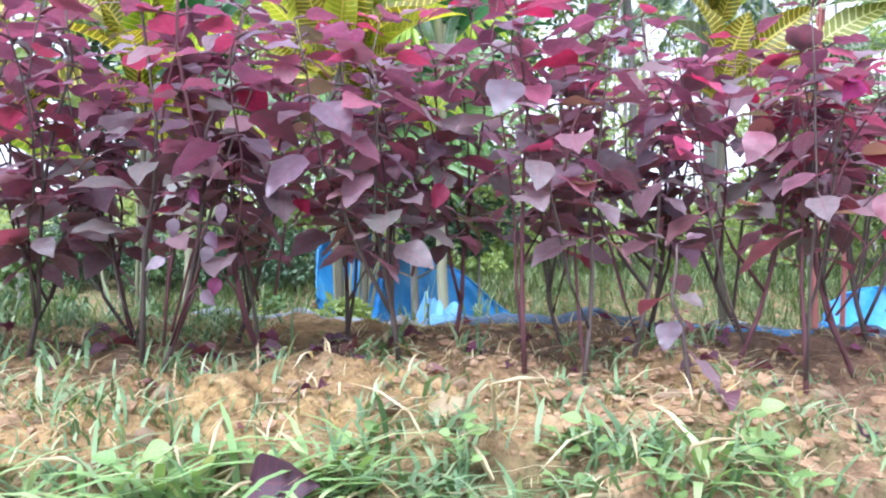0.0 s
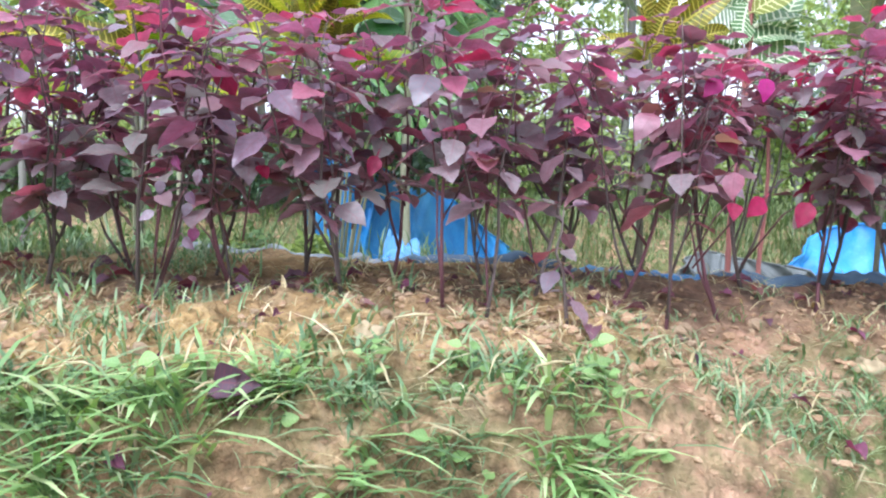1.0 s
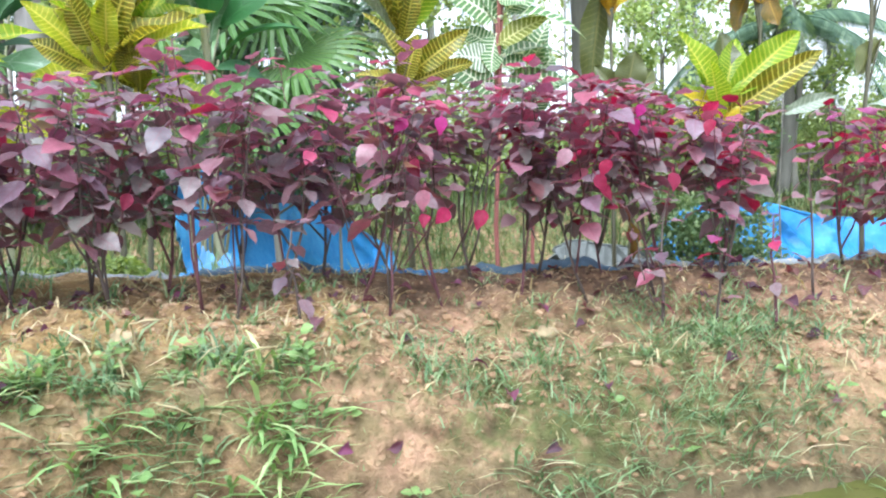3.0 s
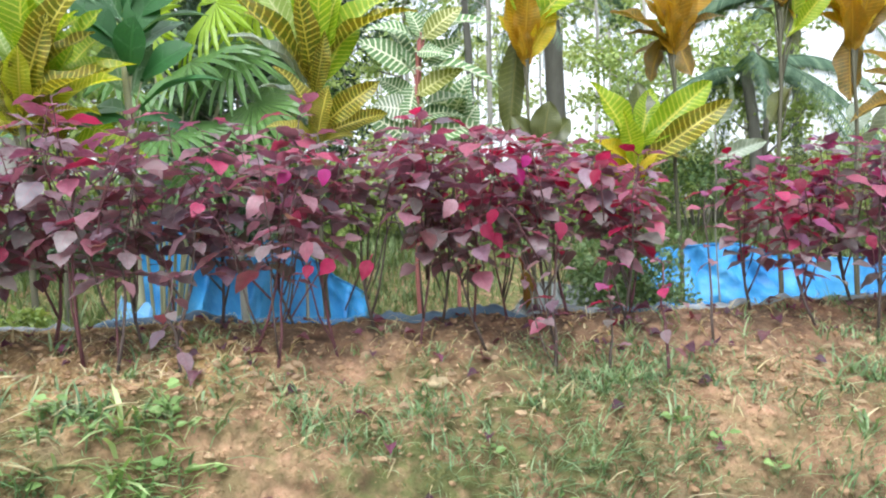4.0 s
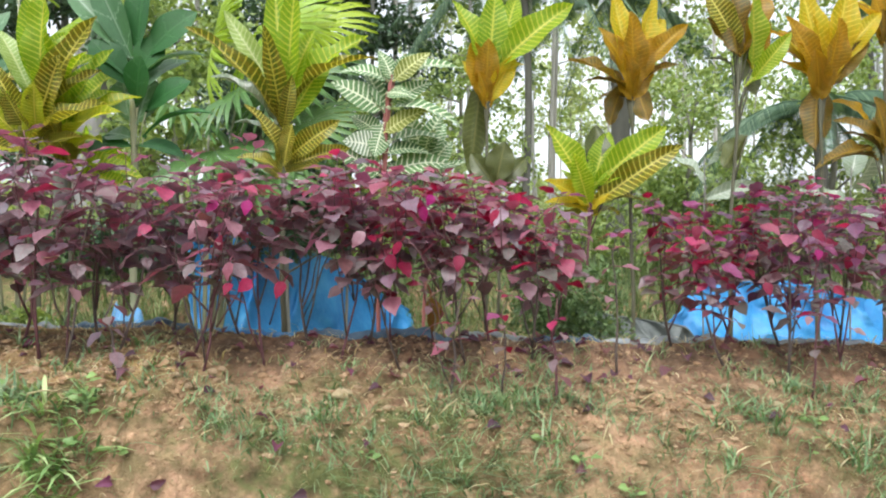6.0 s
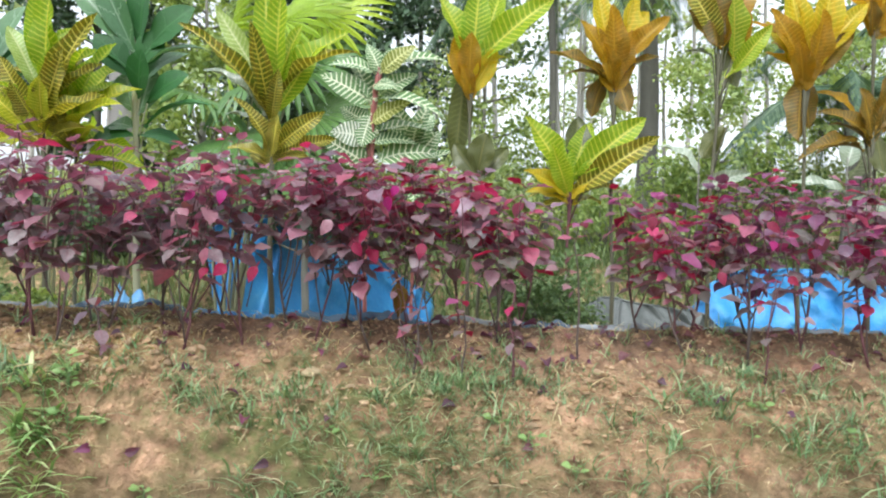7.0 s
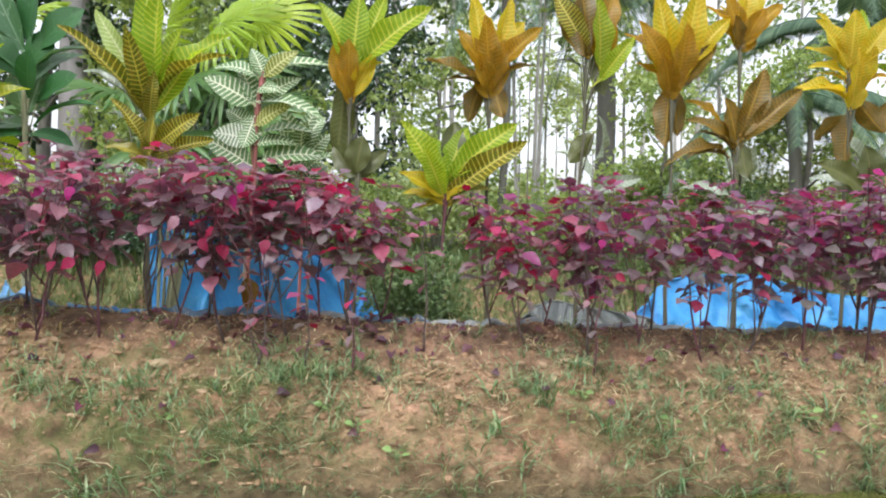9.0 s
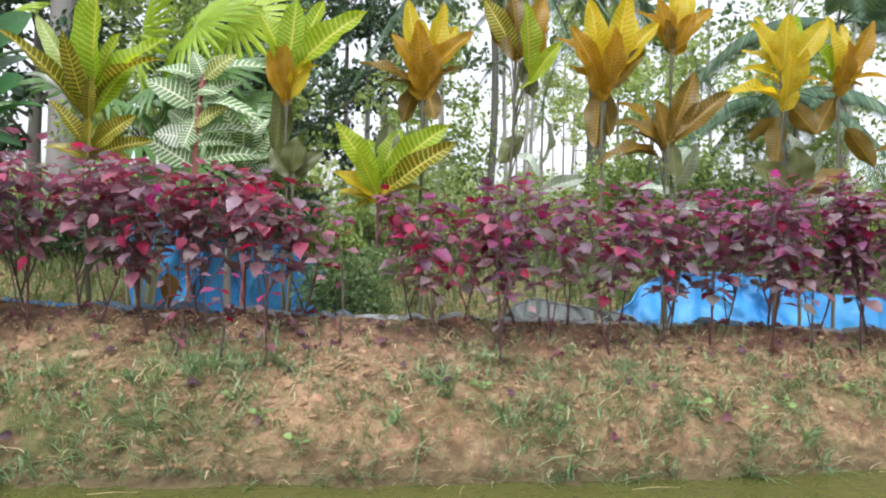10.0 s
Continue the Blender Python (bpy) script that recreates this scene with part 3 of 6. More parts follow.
# ---- far bank with tarpaulins ----
def tarp_sheet(outline, low, seed, label, foot, lean=0.0, mat=None, edge=0.06, rumple=1.0):
    """A sheet lying on the far bank; outline: x and the height of its upper edge."""
    ox, oz = [p[0] for p in outline], [p[1] for p in outline]
    nx, nz = 150, 26
    verts, faces = [], []
    for j in range(nz + 1):
        for i in range(nx + 1):
            x = ox[0] + (ox[-1] - ox[0]) * i / nx
            top = float(np.interp(x, ox, oz)) + edge * (float(smooth_noise(x, 0.5, 0.35, seed)) - 0.5)
            z = low + (max(top, low + 0.05) - low) * j / nz
            y = float(np.interp(x, foot[0], foot[1])) + (z + 1.5) * float(np.interp(x, foot[0], foot[2]))
            f = (float(smooth_noise(x + z * 0.45, z * 0.2, 0.6, seed)) - 0.5) * 0.42 + (float(smooth_noise(x - z * 0.5, z * 0.3, 0.22, seed + 1)) - 0.5) * 0.2 + (float(smooth_noise(x + z * 0.8, z * 0.3, 0.1, seed + 2)) - 0.5) * 0.06
            fan = x * 1.1 + z * 0.9
            crease = (1 - abs(2 * float(smooth_noise(fan, z * 0.25, 0.5, seed + 4)) - 1)) ** 3 + 0.5 * (1 - abs(2 * float(smooth_noise(x - z * 0.3, z * 0.15, 0.24, seed + 6)) - 1)) ** 4
            verts.append((x + lean * z * (1 - i / nx) ** 2, y + rumple * (f * 0.8 - 0.42 * crease), z))
    for j in range(nz):
        for i in range(nx):
            o = j * (nx + 1) + i
            faces.append((o, o + 1, o + nx + 2, o + nx + 1))
    ob = new("tarpaulin", mesh_of("tarpaulin", verts, faces, mat or M_TARP))
    mod = ob.modifiers.new("thickness", "SOLIDIFY")
    mod.thickness = 0.012
    for name, j, r in (("rolled_hem", nz, 0.022), ("lower_hem", 0, 0.016)):
        edge_pts = [Vector(verts[j * (nx + 1) + i]) for i in range(0, nx + 1, 3)]
        v, f = tube(edge_pts, [r] * len(edge_pts), 6)
        under(name, mesh_of(name, v, f, mat or M_TARP), ob)
    return tagged(ob, label, "tarpaulin", "tarpaulins on the far bank")


tarp_sheet([(-0.9, 0.3), (-0.82, 0.9), (-0.6, 1.12), (-0.3, 1.12), (0.13, 0.92), (0.79, 0.63), (1.5, 0.0), (2.4, -0.63), (2.9, -1.0)], -1.45, 3, "creased bright blue tarpaulin draped over a heap on the far bank", ([-0.9, 2.4, 2.9], [7.2, 13.27, 14.1], [0.5, 0.5, 0.5]), -0.22, None, 0.05)
tarp_sheet([(6.6, -0.85), (7.15, -0.35), (7.7, 0.1), (8.1, 0.22), (8.6, 0.27), (9.8, 0.26), (10.5, 0.02), (11, -0.08), (13, -0.18), (17, -0.28), (22, -0.35)], -1.45, 9, "long blue tarpaulin spread along the far bank", ([6, 22], [11.85, 12.1], [0.42, 0.42]), 0.0, None, 0.05, 0.7)
tarp_sheet([(4.1, -0.7), (4.5, -0.4), (4.95, -0.2), (5.5, -0.27), (6.15, -0.38), (7.0, -0.5), (7.4, -0.9)], -1.45, 15, "faded grey-blue ribbed plastic sheet on the far bank", ([4, 8], [10.5, 11.6], [0.55, 0.55]), 0.0, M_GREYTARP)


def crumpled_sheet(x0, x1, y, top, seed, label):
    """A low crumpled heap of sheet lying on the slope behind the crest."""
    nx, ny = 44, 22
    verts, faces = [], []
    for j in range(ny + 1):
        for i in range(nx + 1):
            u, v = i / nx, j / ny
            x, yy = x0 + (x1 - x0) * u, y + 0.34 * (v - 0.5)
            lump = max(0.0, math.sin(math.pi * u ** 1.5)) ** 0.6 * math.sin(math.pi * v) ** 0.7
            fold = (1 - abs(2 * float(smooth_noise(x + yy * 0.6, yy, 0.075, seed)) - 1)) * 0.6 + float(smooth_noise(x, yy, 0.05, seed + 1)) * 0.4
            z0 = ground_z(x, yy) - 0.01
            verts.append((x + 0.02 * fold, yy, z0 + max(0.0, top - z0) * lump * (0.4 + 0.75 * fold) + 0.012))
    for j in range(ny):
        for i in range(nx):
            o = j * (nx + 1) + i
            faces.append((o, o + 1, o + nx + 2, o + nx + 1))
    ob = new("plastic_sheet", mesh_of("plastic_sheet", verts, faces, M_PALETARP, None, False))
    return tagged(ob, label, "plastic sheet", "plastic edging along the crest")


crumpled_sheet(0.0, 0.37, 2.2, 0.635, 41, "crumpled heap of faded blue and white plastic sheet")


# ---- plastic edging along the crest ----
def edging(x0, x1, h, mat, seed, label):
    """A low crumpled strip of sheet lying along the crest."""
    n = max(int((x1 - x0) / 0.012), 6)
    verts, faces = [], []
    for i in range(n + 1):
        u = i / n
        x = x0 + (x1 - x0) * u
        y = float(rim(x)) - 0.02 + 0.035 * (float(smooth_noise(x, 1, 0.17, seed)) - 0.5)
        hh = h * (0.5 + 0.35 * float(smooth_noise(x, 2, 0.07, seed)) + 0.25 * float(smooth_noise(x, 7, 0.02, seed))) * min(1, 6 * u, 6 * (1 - u)) + 0.003
        z = ground_z(x, y)
        for k, (dy, dz) in enumerate(((-0.02, -0.008), (-0.009, hh * 0.7), (0.003, hh), (0.018, hh * 0.6), (0.035, -0.012))):
            verts.append((x, y + dy + 0.02 * (float(smooth_noise(x, k * 3.0, 0.045, seed + 5)) - 0.5), z + dz + 0.008 * (float(smooth_noise(x, k * 5.0, 0.03, seed + 6)) - 0.5)))
    for i in range(n):
        for k in range(4):
            o = i * 5 + k
            faces.append((o, o + 5, o + 6, o + 1))
    ob = new("plastic_edging", mesh_of("plastic_edging", verts, faces, mat))
    mod = ob.modifiers.new("thickness", "SOLIDIFY")
    mod.thickness = 0.0015
    return tagged(ob, label, "plastic sheet", "plastic edging along the crest")


er = random.Random(4)
ex = -0.35
while ex < 5.4:
    el = er.uniform(0.22, 0.6)
    pale_one = er.random() < (0.15 if ex < 0.6 else 0.4 if ex < 1.6 else 0.6 if ex < 2.9 else 0.35)
    blue_one = 0.4 < ex < 2.3 and er.random() < 0.12
    if blue_one:
        edging(ex, ex + el, er.uniform(0.012, 0.024), M_PALETARP, 20 + int(ex * 40), "crumpled faded blue plastic sheet along the crest")
        ex += el + 0.01
        continue
    edging(ex, ex + el, er.uniform(0.008, 0.016) if pale_one else er.uniform(0.018, 0.034), M_GREYSHEET if pale_one else M_DARKSHEET, 20 + int(ex * 40), "crumpled pale grey plastic sheet along the crest" if pale_one else "crumpled dark plastic sheet along the crest")
    ex += el + er.choice((-0.04, 0.0, 0.01, 0.04))


# ---- the hedge ----
def leaf_set(name, mat, length, width, shape, n=4, **kw):
    return [leaf_mesh(name, mat, length * (1 + 0.06 * (i % 3 - 1)), width * (1 + 0.08 * (i % 2)), shape, seed=i + 1, **{**kw, "droop": kw.get("droop", 0.3) * (0.5 + 0.25 * i), "fold": kw.get("fold", 0.25) * (1.4 - 0.3 * i)}) for i in range(n)]


HEDGE = {k: leaf_set("leaf", m, 0.092, 0.059, pointed, 5, nu=9, nv=4, fold=0.24, droop=0.34, wave=0.026, stalk=0.03) for k, m in (("purple", M_PURPLE), ("wine", M_WINE), ("rose", M_ROSE), ("scarlet", M_SCARLET), ("magenta", M_MAGENTA), ("dusky", M_DUSKY), ("hot", M_HOT), ("olive", M_OLIVE_LEAF))}


SHRUBS = []


def hedge_shrub(x, y, top, stems, mix, size, seed, label, bare=0.34, leafy=9):
    """An upright shrub of thin stems with leaves all round their upper two thirds."""
    r = random.Random(seed)
    z0 = ground_z(x, y)
    shrub = thing("hedge_shrub", (x, y, z0 - 0.01), label, "shrub", "hedge shrubs along the bank")
    fork = r.uniform(0.0, 0.35)
    main = []
    for s in range(stems):
        h = (top - z0) * r.uniform(0.86, 1.04)
        ang = r.uniform(0, 6.28)
        lean = r.uniform(0.06, 0.22) * (0.75 if x > 2.4 else 1.0) if stems > 1 else r.uniform(0, 0.04)
        tip = Vector((math.cos(ang) * lean, math.sin(ang) * lean * 0.8, h))
        root = Vector((0, 0, 0)) if s == 0 else main[1].lerp(main[3], fork + r.uniform(-0.1, 0.3)) if s > 1 else main[0].lerp(main[1], r.uniform(0.2, 0.9))
        pts = []
        for i in range(7):
            t = i / 6
            wob = 0.016 * math.sin(t * 8 + seed + s * 2) + 0.006 * math.sin(t * 19 + seed * 3)
            out = t ** 0.75
            pts.append(Vector((root.x + (tip.x - root.x) * out + wob * t, root.y + (tip.y - root.y) * out + wob * 0.7 * t, root.z + (h - root.z) * t)))
        if s == 0:
            main = pts
        r0 = r.uniform(0.0024, 0.0034) * (1.45 if s == 0 else 1)
        v, f = tube(pts, [r0 * (1.15 - 0.75 * i / 6) for i in range(7)], 6)
        under("stem", mesh_of("stem", v, f, M_STEM if r.random() < 0.7 else M_REDSTEM), shrub)
        n = int(leafy * r.uniform(0.75, 1.2))
        turn = r.uniform(0, 6.28)
        low = max(0.0, (bare * h - root.z) / (h - root.z))
        for k in range(n):
            t = low + (1 - low) * max(0.0, (k + r.uniform(-0.2, 0.2)) / (n - 1)) ** 0.9
            t = min(max(t, low * 0.8), 1.0)
            i = min(int(t * 6), 5)
            p = pts[i].lerp(pts[i + 1], t * 6 - i)
            for side in ((0, math.pi) if k < n - 1 else (0, 1.57, 3.14, 4.71)):
                if r.random() < (0.3 if x < 0.9 else 0.1 if x < 2.3 else 0.2) + 0.2 * (t < low + 0.15):
                    continue
                a = turn + k * 1.57 + side + r.uniform(-0.4, 0.4)
                rise = r.uniform(-0.7, 0.3) if t < 0.93 else r.uniform(-0.3, 0.7)
                way = Vector((math.cos(a), math.sin(a), rise))
                key = r.choice(mix)
                if t < low + 0.3 and r.random() < 0.6:
                    key = "dusky"
                sc = size * r.uniform(0.6, 1.18) * (0.72 if t > 0.96 else 1.0)
                tipped = Vector((math.cos(a) * 0.15, math.sin(a) * 0.15 - 0.12, 1))
                if r.random() < 0.5:
                    p2 = p + Vector((math.cos(a), math.sin(a), 0.3)) * r.uniform(0.0, 0.02)
                else:
                    p2 = p
                under("leaf", r.choice(HEDGE[key]), shrub, aim(p2, way, tipped, sc, r.uniform(-0.45, 0.45)))
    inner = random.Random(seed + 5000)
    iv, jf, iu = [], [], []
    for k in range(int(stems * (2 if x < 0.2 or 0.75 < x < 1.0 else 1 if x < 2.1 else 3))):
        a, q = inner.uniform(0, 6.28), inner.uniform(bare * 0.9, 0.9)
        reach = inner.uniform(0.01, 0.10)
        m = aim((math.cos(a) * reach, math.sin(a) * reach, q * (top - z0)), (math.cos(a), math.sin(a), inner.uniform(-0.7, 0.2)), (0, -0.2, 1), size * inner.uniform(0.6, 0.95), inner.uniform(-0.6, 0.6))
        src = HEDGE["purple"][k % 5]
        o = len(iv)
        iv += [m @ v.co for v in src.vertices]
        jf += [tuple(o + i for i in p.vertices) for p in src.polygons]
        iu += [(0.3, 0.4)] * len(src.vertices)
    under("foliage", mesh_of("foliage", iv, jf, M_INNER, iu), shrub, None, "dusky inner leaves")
    SHRUBS.append(shrub)
    return shrub


PURPLE_MIX = ["purple"] * 7 + ["wine"] * 2 + ["dusky"] * 6
WINE_MIX = ["wine"] * 4 + ["purple"] * 5 + ["dusky"] * 4
RED_MIX = ["rose"] * 3 + ["wine"] * 4 + ["scarlet"] * 2 + ["purple"] * 4 + ["dusky"] * 2
SCAR_MIX = ["scarlet"] * 3 + ["wine"] * 2 + ["rose"] * 2 + ["magenta"] * 2
MAG_MIX = ["magenta"] * 6 + ["scarlet"] + ["wine"] + ["purple"] * 3 + ["dusky"]
hr = random.Random(21)
hx = -1.35
row = 0
while hx < 5.6:
    front = float(np.interp(hx, [0.3, 0.8], [1.17, 1.29]))
    y = (front if row % 2 == 0 else min(front + 0.18, float(rim(hx)) - 0.09)) + hr.uniform(-0.04, 0.04)
    gap = 2.03 < hx < 2.38
    if hx < 0.75:
        mix, name = PURPLE_MIX, "dusky purple-leaved hedge shrub with thin brown stems"
    elif hx < 1.3:
        mix, name = WINE_MIX, "wine-purple hedge shrub with thin bare lower stems"
    elif hx < 2.1:
        mix, name = RED_MIX, "wine-red hedge shrub with glossy broad leaves"
    elif hx < 2.72:
        mix, name = SCAR_MIX, "bright scarlet-leaved hedge shrub with slender stems"
    else:
        mix, name = MAG_MIX, "magenta-purple hedge shrub with slender bare stems"
    top = float(np.interp(hx, [-1.4, 0.1, 0.5, 0.95, 1.5, 1.85, 2.05, 2.3, 2.5, 2.9, 3.5, 4.2, 5.5], [1.2, 1.2, 1.21, 1.21, 1.14, 1.11, 1.04, 1.03, 1.1, 1.12, 1.1, 1.14, 1.15]))
    if not gap:
        hedge_shrub(hx, y, top + hr.uniform(-0.10, 0.05), hr.choice((3, 4, 4, 5)), mix, 0.94 if hx < 2.1 else 0.84, 100 + row, name, bare=float(np.interp(hx, [0.1, 0.3, 0.7, 0.8, 0.98, 1.04, 1.22, 1.28, 1.5, 1.6, 2.05, 2.2], [0.33, 0.4, 0.41, 0.33, 0.34, 0.66, 0.66, 0.42, 0.42, 0.5, 0.5, 0.38])), leafy=12 if hx < 2.4 else 14)
    hx += hr.uniform(0.095, 0.125)
    row += 1
for n, (sx, sy, st) in enumerate(((-0.2, 1.09, 1.15), (0.46, 1.13, 1.15), (0.85, 1.17, 1.13))):
    hedge_shrub(sx, sy, st, 3, PURPLE_MIX if n < 2 else WINE_MIX, 0.95, 540 + n, "dusky purple-leaved hedge shrub leaning over the bank", bare=0.42, leafy=10)
hedge_shrub(2.17, 1.24, 0.97, 1, SCAR_MIX, 0.7, 501, "small scarlet hedge shrub with one thin stem", bare=0.5, leafy=5)
hedge_shrub(0.62, 1.08, 0.80, 1, ["dusky", "purple", "wine"], 0.75, 502, "low sapling with a few dusky leaves", bare=0.35, leafy=5)
for n, (sx, sy, st) in enumerate(((1.76, 1.10, 0.80), (1.92, 1.06, 0.74), (2.75, 1.08, 0.8))):
    hedge_shrub(sx, sy, st, 1, SCAR_MIX, 0.6, 520 + n, "low pinkish-red seedling in front of the hedge", bare=0.25, leafy=5)
hedge_shrub(1.60, 1.10, 0.82, 2, RED_MIX, 0.7, 503, "low wine-red sapling in front of the hedge", bare=0.25, leafy=5)


def accent_leaf(x, y, z, key, size, seed):
    """A single striking leaf hanging from a twig of the shrub that stands nearest."""
    r = random.Random(seed)
    at = Vector((x, y, z))
    shrub = min(SHRUBS, key=lambda s: (s.location.xy - at.xy).length)
    p = at - shrub.location
    root = Vector((p.x * 0.25, p.y * 0.25, max(p.z - 0.16, 0.05)))
    v, f = tube([root, root.lerp(p, 0.6) + Vector((0, 0, 0.02)), p], [0.0024, 0.0019, 0.0012], 5)
    under("twig", mesh_of("twig", v, f, M_REDSTEM), shrub)
    way = (r.uniform(-0.7, 0.7), r.uniform(-0.4, -0.1), r.uniform(-1.0, -0.3))
    under("leaf", r.choice(HEDGE[key]), shrub, aim(p, way, (r.uniform(-0.4, 0.4), -1, r.uniform(0.5, 1.4)), size * 0.6, r.uniform(-0.7, 0.7)))


ACCENTS = {"scarlet": ((0.91, 0.93, 1.1), (1.02, 0.80, 1.1), (0.95, 0.79, 0.9), (0.0, 0.84, 0.8), (0.24, 0.87, 0.9), (1.11, 0.80, 1.1), (1.63, 0.88, 1.1), (1.75, 1.02, 1.0), (1.46, 0.92, 1.1), (1.40, 0.88, 1.0), (2.38, 0.98, 1.0), (2.74, 0.96, 1.0), (2.6, 0.80, 0.9), (2.82, 0.78, 0.8)),
           "hot": ((1.0, 1.04, 1.0), (1.51, 1.03, 1.0), (1.55, 1.06, 0.8), (0.92, 1.03, 1.0), (2.78, 0.90, 0.8), (3.75, 1.17, 0.9)),
           "rose": ((0.02, 1.07, 1.3), (1.35, 0.95, 1.2), (0.95, 0.86, 1.2)), "olive": ((1.54, 0.77, 2.2),)}
for key, spots in ACCENTS.items():
    for n, (ax, az, size) in enumerate(spots):
        accent_leaf(ax, 1.2 if key == "olive" else 1.1, az, key, size, 40 + n + 100 * len(key))
for n in range(8):
    accent_leaf(-0.13 + 0.04 * math.sin(n * 2.3), 1.05, 0.70 + 0.022 * n, "magenta" if n % 3 == 1 else "purple", 0.6, 70 + n)


# ---- the border of crotons and palms behind ----
def lance(u):
    return max(0.0, math.sin(math.pi * (0.05 + 0.95 * u) ** 0.98)) ** 0.72 * (1 - 0.1 * u)


def blade_set(mat, shape, fold=0.13, wave=0.025):
    """Blades of unit length and width, from nearly flat to arching over."""
    return [leaf_mesh("leaf", mat, 1.0, 1.0, shape, nu=12, nv=6, fold=fold, droop=d, wave=wave, stalk=0.05, seed=i + 1) for i, d in enumerate((0.18, 0.42, 0.75))]


BLADE = {k: blade_set(m, lance, 0.2, 0.035) for k, m in (("green", M_CROTON_Y), ("pale", M_CROTON_P), ("dark", M_CROTON_D), ("orange", M_CROTON_O), ("gold", M_CROTON_G), ("yellow", M_CROTON_L), ("bronze", M_CROTON_B), ("olive", M_CROTON_S), ("silver", M_SHEENLEAF))}
BLADE.update({k: blade_set(m, ovate, 0.1, 0.012) for k, m in (("z", M_ZEBRA), ("zw", M_ZEBRA_W), ("zy", M_ZEBRA_Y))})
BLADE.update({k: blade_set(m, obovate, 0.12, 0.008) for k, m in (("broad", M_BROAD), ("glaucous", M_GLAUCOUS))})
DROOP = (0.18, 0.42, 0.75)


def grown(name, x, y, crown, lean, stem_mat, girth, seed, label, category, leaves, stem_label=""):
    """A plant on one stem. Each leaf: kind, offset of its foot from the stem, height of its foot, reach in x, y and z, width, and how far its face turns from the sky to the pond."""
    r = random.Random(seed)
    z0 = ground_z(x, y)
    plant = thing(name, (x, y, z0 - 0.02), label, category, "crotons behind the hedge")
    h = crown - z0 + 0.05
    pts = [Vector((lean * (i / 7) ** 2 + 0.006 * math.sin(i * 1.7 + seed), 0.008 * math.sin(i + seed), h * i / 7)) for i in range(8)]
    v, f = tube(pts, [girth * (1 - 0.45 * i / 7) for i in range(8)], 8)
    under("stem", mesh_of("stem", v, f, stem_mat), plant, None, stem_label)
    rows = list(leaves)
    if name == "croton":
        for key, off, foot, dx, dy, dz, width, face in leaves:
            if face > 0.35 and r.random() < 0.65:
                swing, k = r.choice((-1, 1)) * r.uniform(0.25, 0.6), r.uniform(0.6, 0.85)
                rows.append((key, off * 0.6, foot - 0.03, k * (dx * math.cos(swing) - dz * math.sin(swing) * 0.6), dy + 0.08, k * (dz * math.cos(swing) + dx * math.sin(swing) * 0.4), width * 0.8, face * 0.8))
    for key, off, foot, dx, dy, dz, width, face in rows:
        q = min(max((foot - z0) / h, 0.0), 1.0) * 7
        i = min(int(q), 6)
        on = pts[i].lerp(pts[i + 1], q - i)
        at = Vector((off, on.y, foot - z0 + 0.02))
        if (at - on).length > 0.012:
            low = pts[max(i - 1, 0)].lerp(pts[i], q - i) if i else pts[0]
            v, f = tube([low, low.lerp(at, 0.6) + Vector((0, 0, 0.01)), at], [0.0045, 0.0038, 0.003], 5)
            under("leaf_stalk", mesh_of("leaf_stalk", v, f, stem_mat), plant)
        way = Vector((dx, dy, dz)) * r.uniform(0.96, 1.04)
        k = 0 if abs(face) > 0.85 else 1 if abs(face) > 0.55 else 2
        d = DROOP[k]
        tip = Vector((0, 1.05 - 0.25 * d, -0.55 * d))
        turn = math.atan2(-tip.z, tip.y)
        m = aim(at, way, (r.uniform(-0.25, 0.25), -face, 1.05 - abs(face)), 1.0, 0.0) @ Matrix.Rotation(turn, 4, "X") @ Matrix.Rotation(r.uniform(-0.35, 0.35), 4, "Y")
        ln = way.length / tip.length
        under("leaf", BLADE[key][k], plant, m @ Matrix.Diagonal((width * (0.86 if name == "croton" else 1.0), ln, ln, 1)))
    return plant


grown("croton", -0.04, 2.05, 1.49, 0.00, M_CROTONSTEM, 0.014, 31, "lush croton with yellow-green leaves and yellow veins", "croton", [
    ("green", 0.01, 1.53, 0.04, -0.06, 0.40, 0.15, 0.9), ("dark", 0.01, 1.44, 0.27, -0.09, 0.37, 0.12, 0.8), ("dark", 0.00, 1.37, 0.16, -0.13, 0.29, 0.14, 0.9), ("dark", -0.01, 1.31, 0.35, -0.14, 0.16, 0.11, 0.6),
    ("pale", -0.03, 1.52, -0.14, 0.03, 0.27, 0.13, 0.6), ("dark", -0.03, 1.39, -0.13, -0.05, 0.24, 0.13, 0.8), ("yellow", -0.05, 1.32, -0.18, -0.08, 0.20, 0.13, 0.7), ("dark", -0.04, 1.29, -0.20, -0.05, 0.09, 0.12, 0.6),
    ("green", 0.02, 1.53, 0.15, 0.07, 0.31, 0.12, 0.7), ("green", -0.01, 1.55, -0.05, 0.08, 0.42, 0.14, 0.9), ("dark", 0.03, 1.28, 0.18, -0.07, 0.04, 0.09, 0.5), ("yellow", 0.00, 1.34, 0.04, -0.11, 0.21, 0.12, 1.0),
    ("dark", -0.02, 1.34, -0.07, -0.10, 0.18, 0.12, 0.9), ("green", 0.01, 1.50, 0.11, -0.07, 0.20, 0.12, 0.8), ("dark", -0.01, 1.28, -0.11, -0.03, 0.02, 0.10, 0.5)])
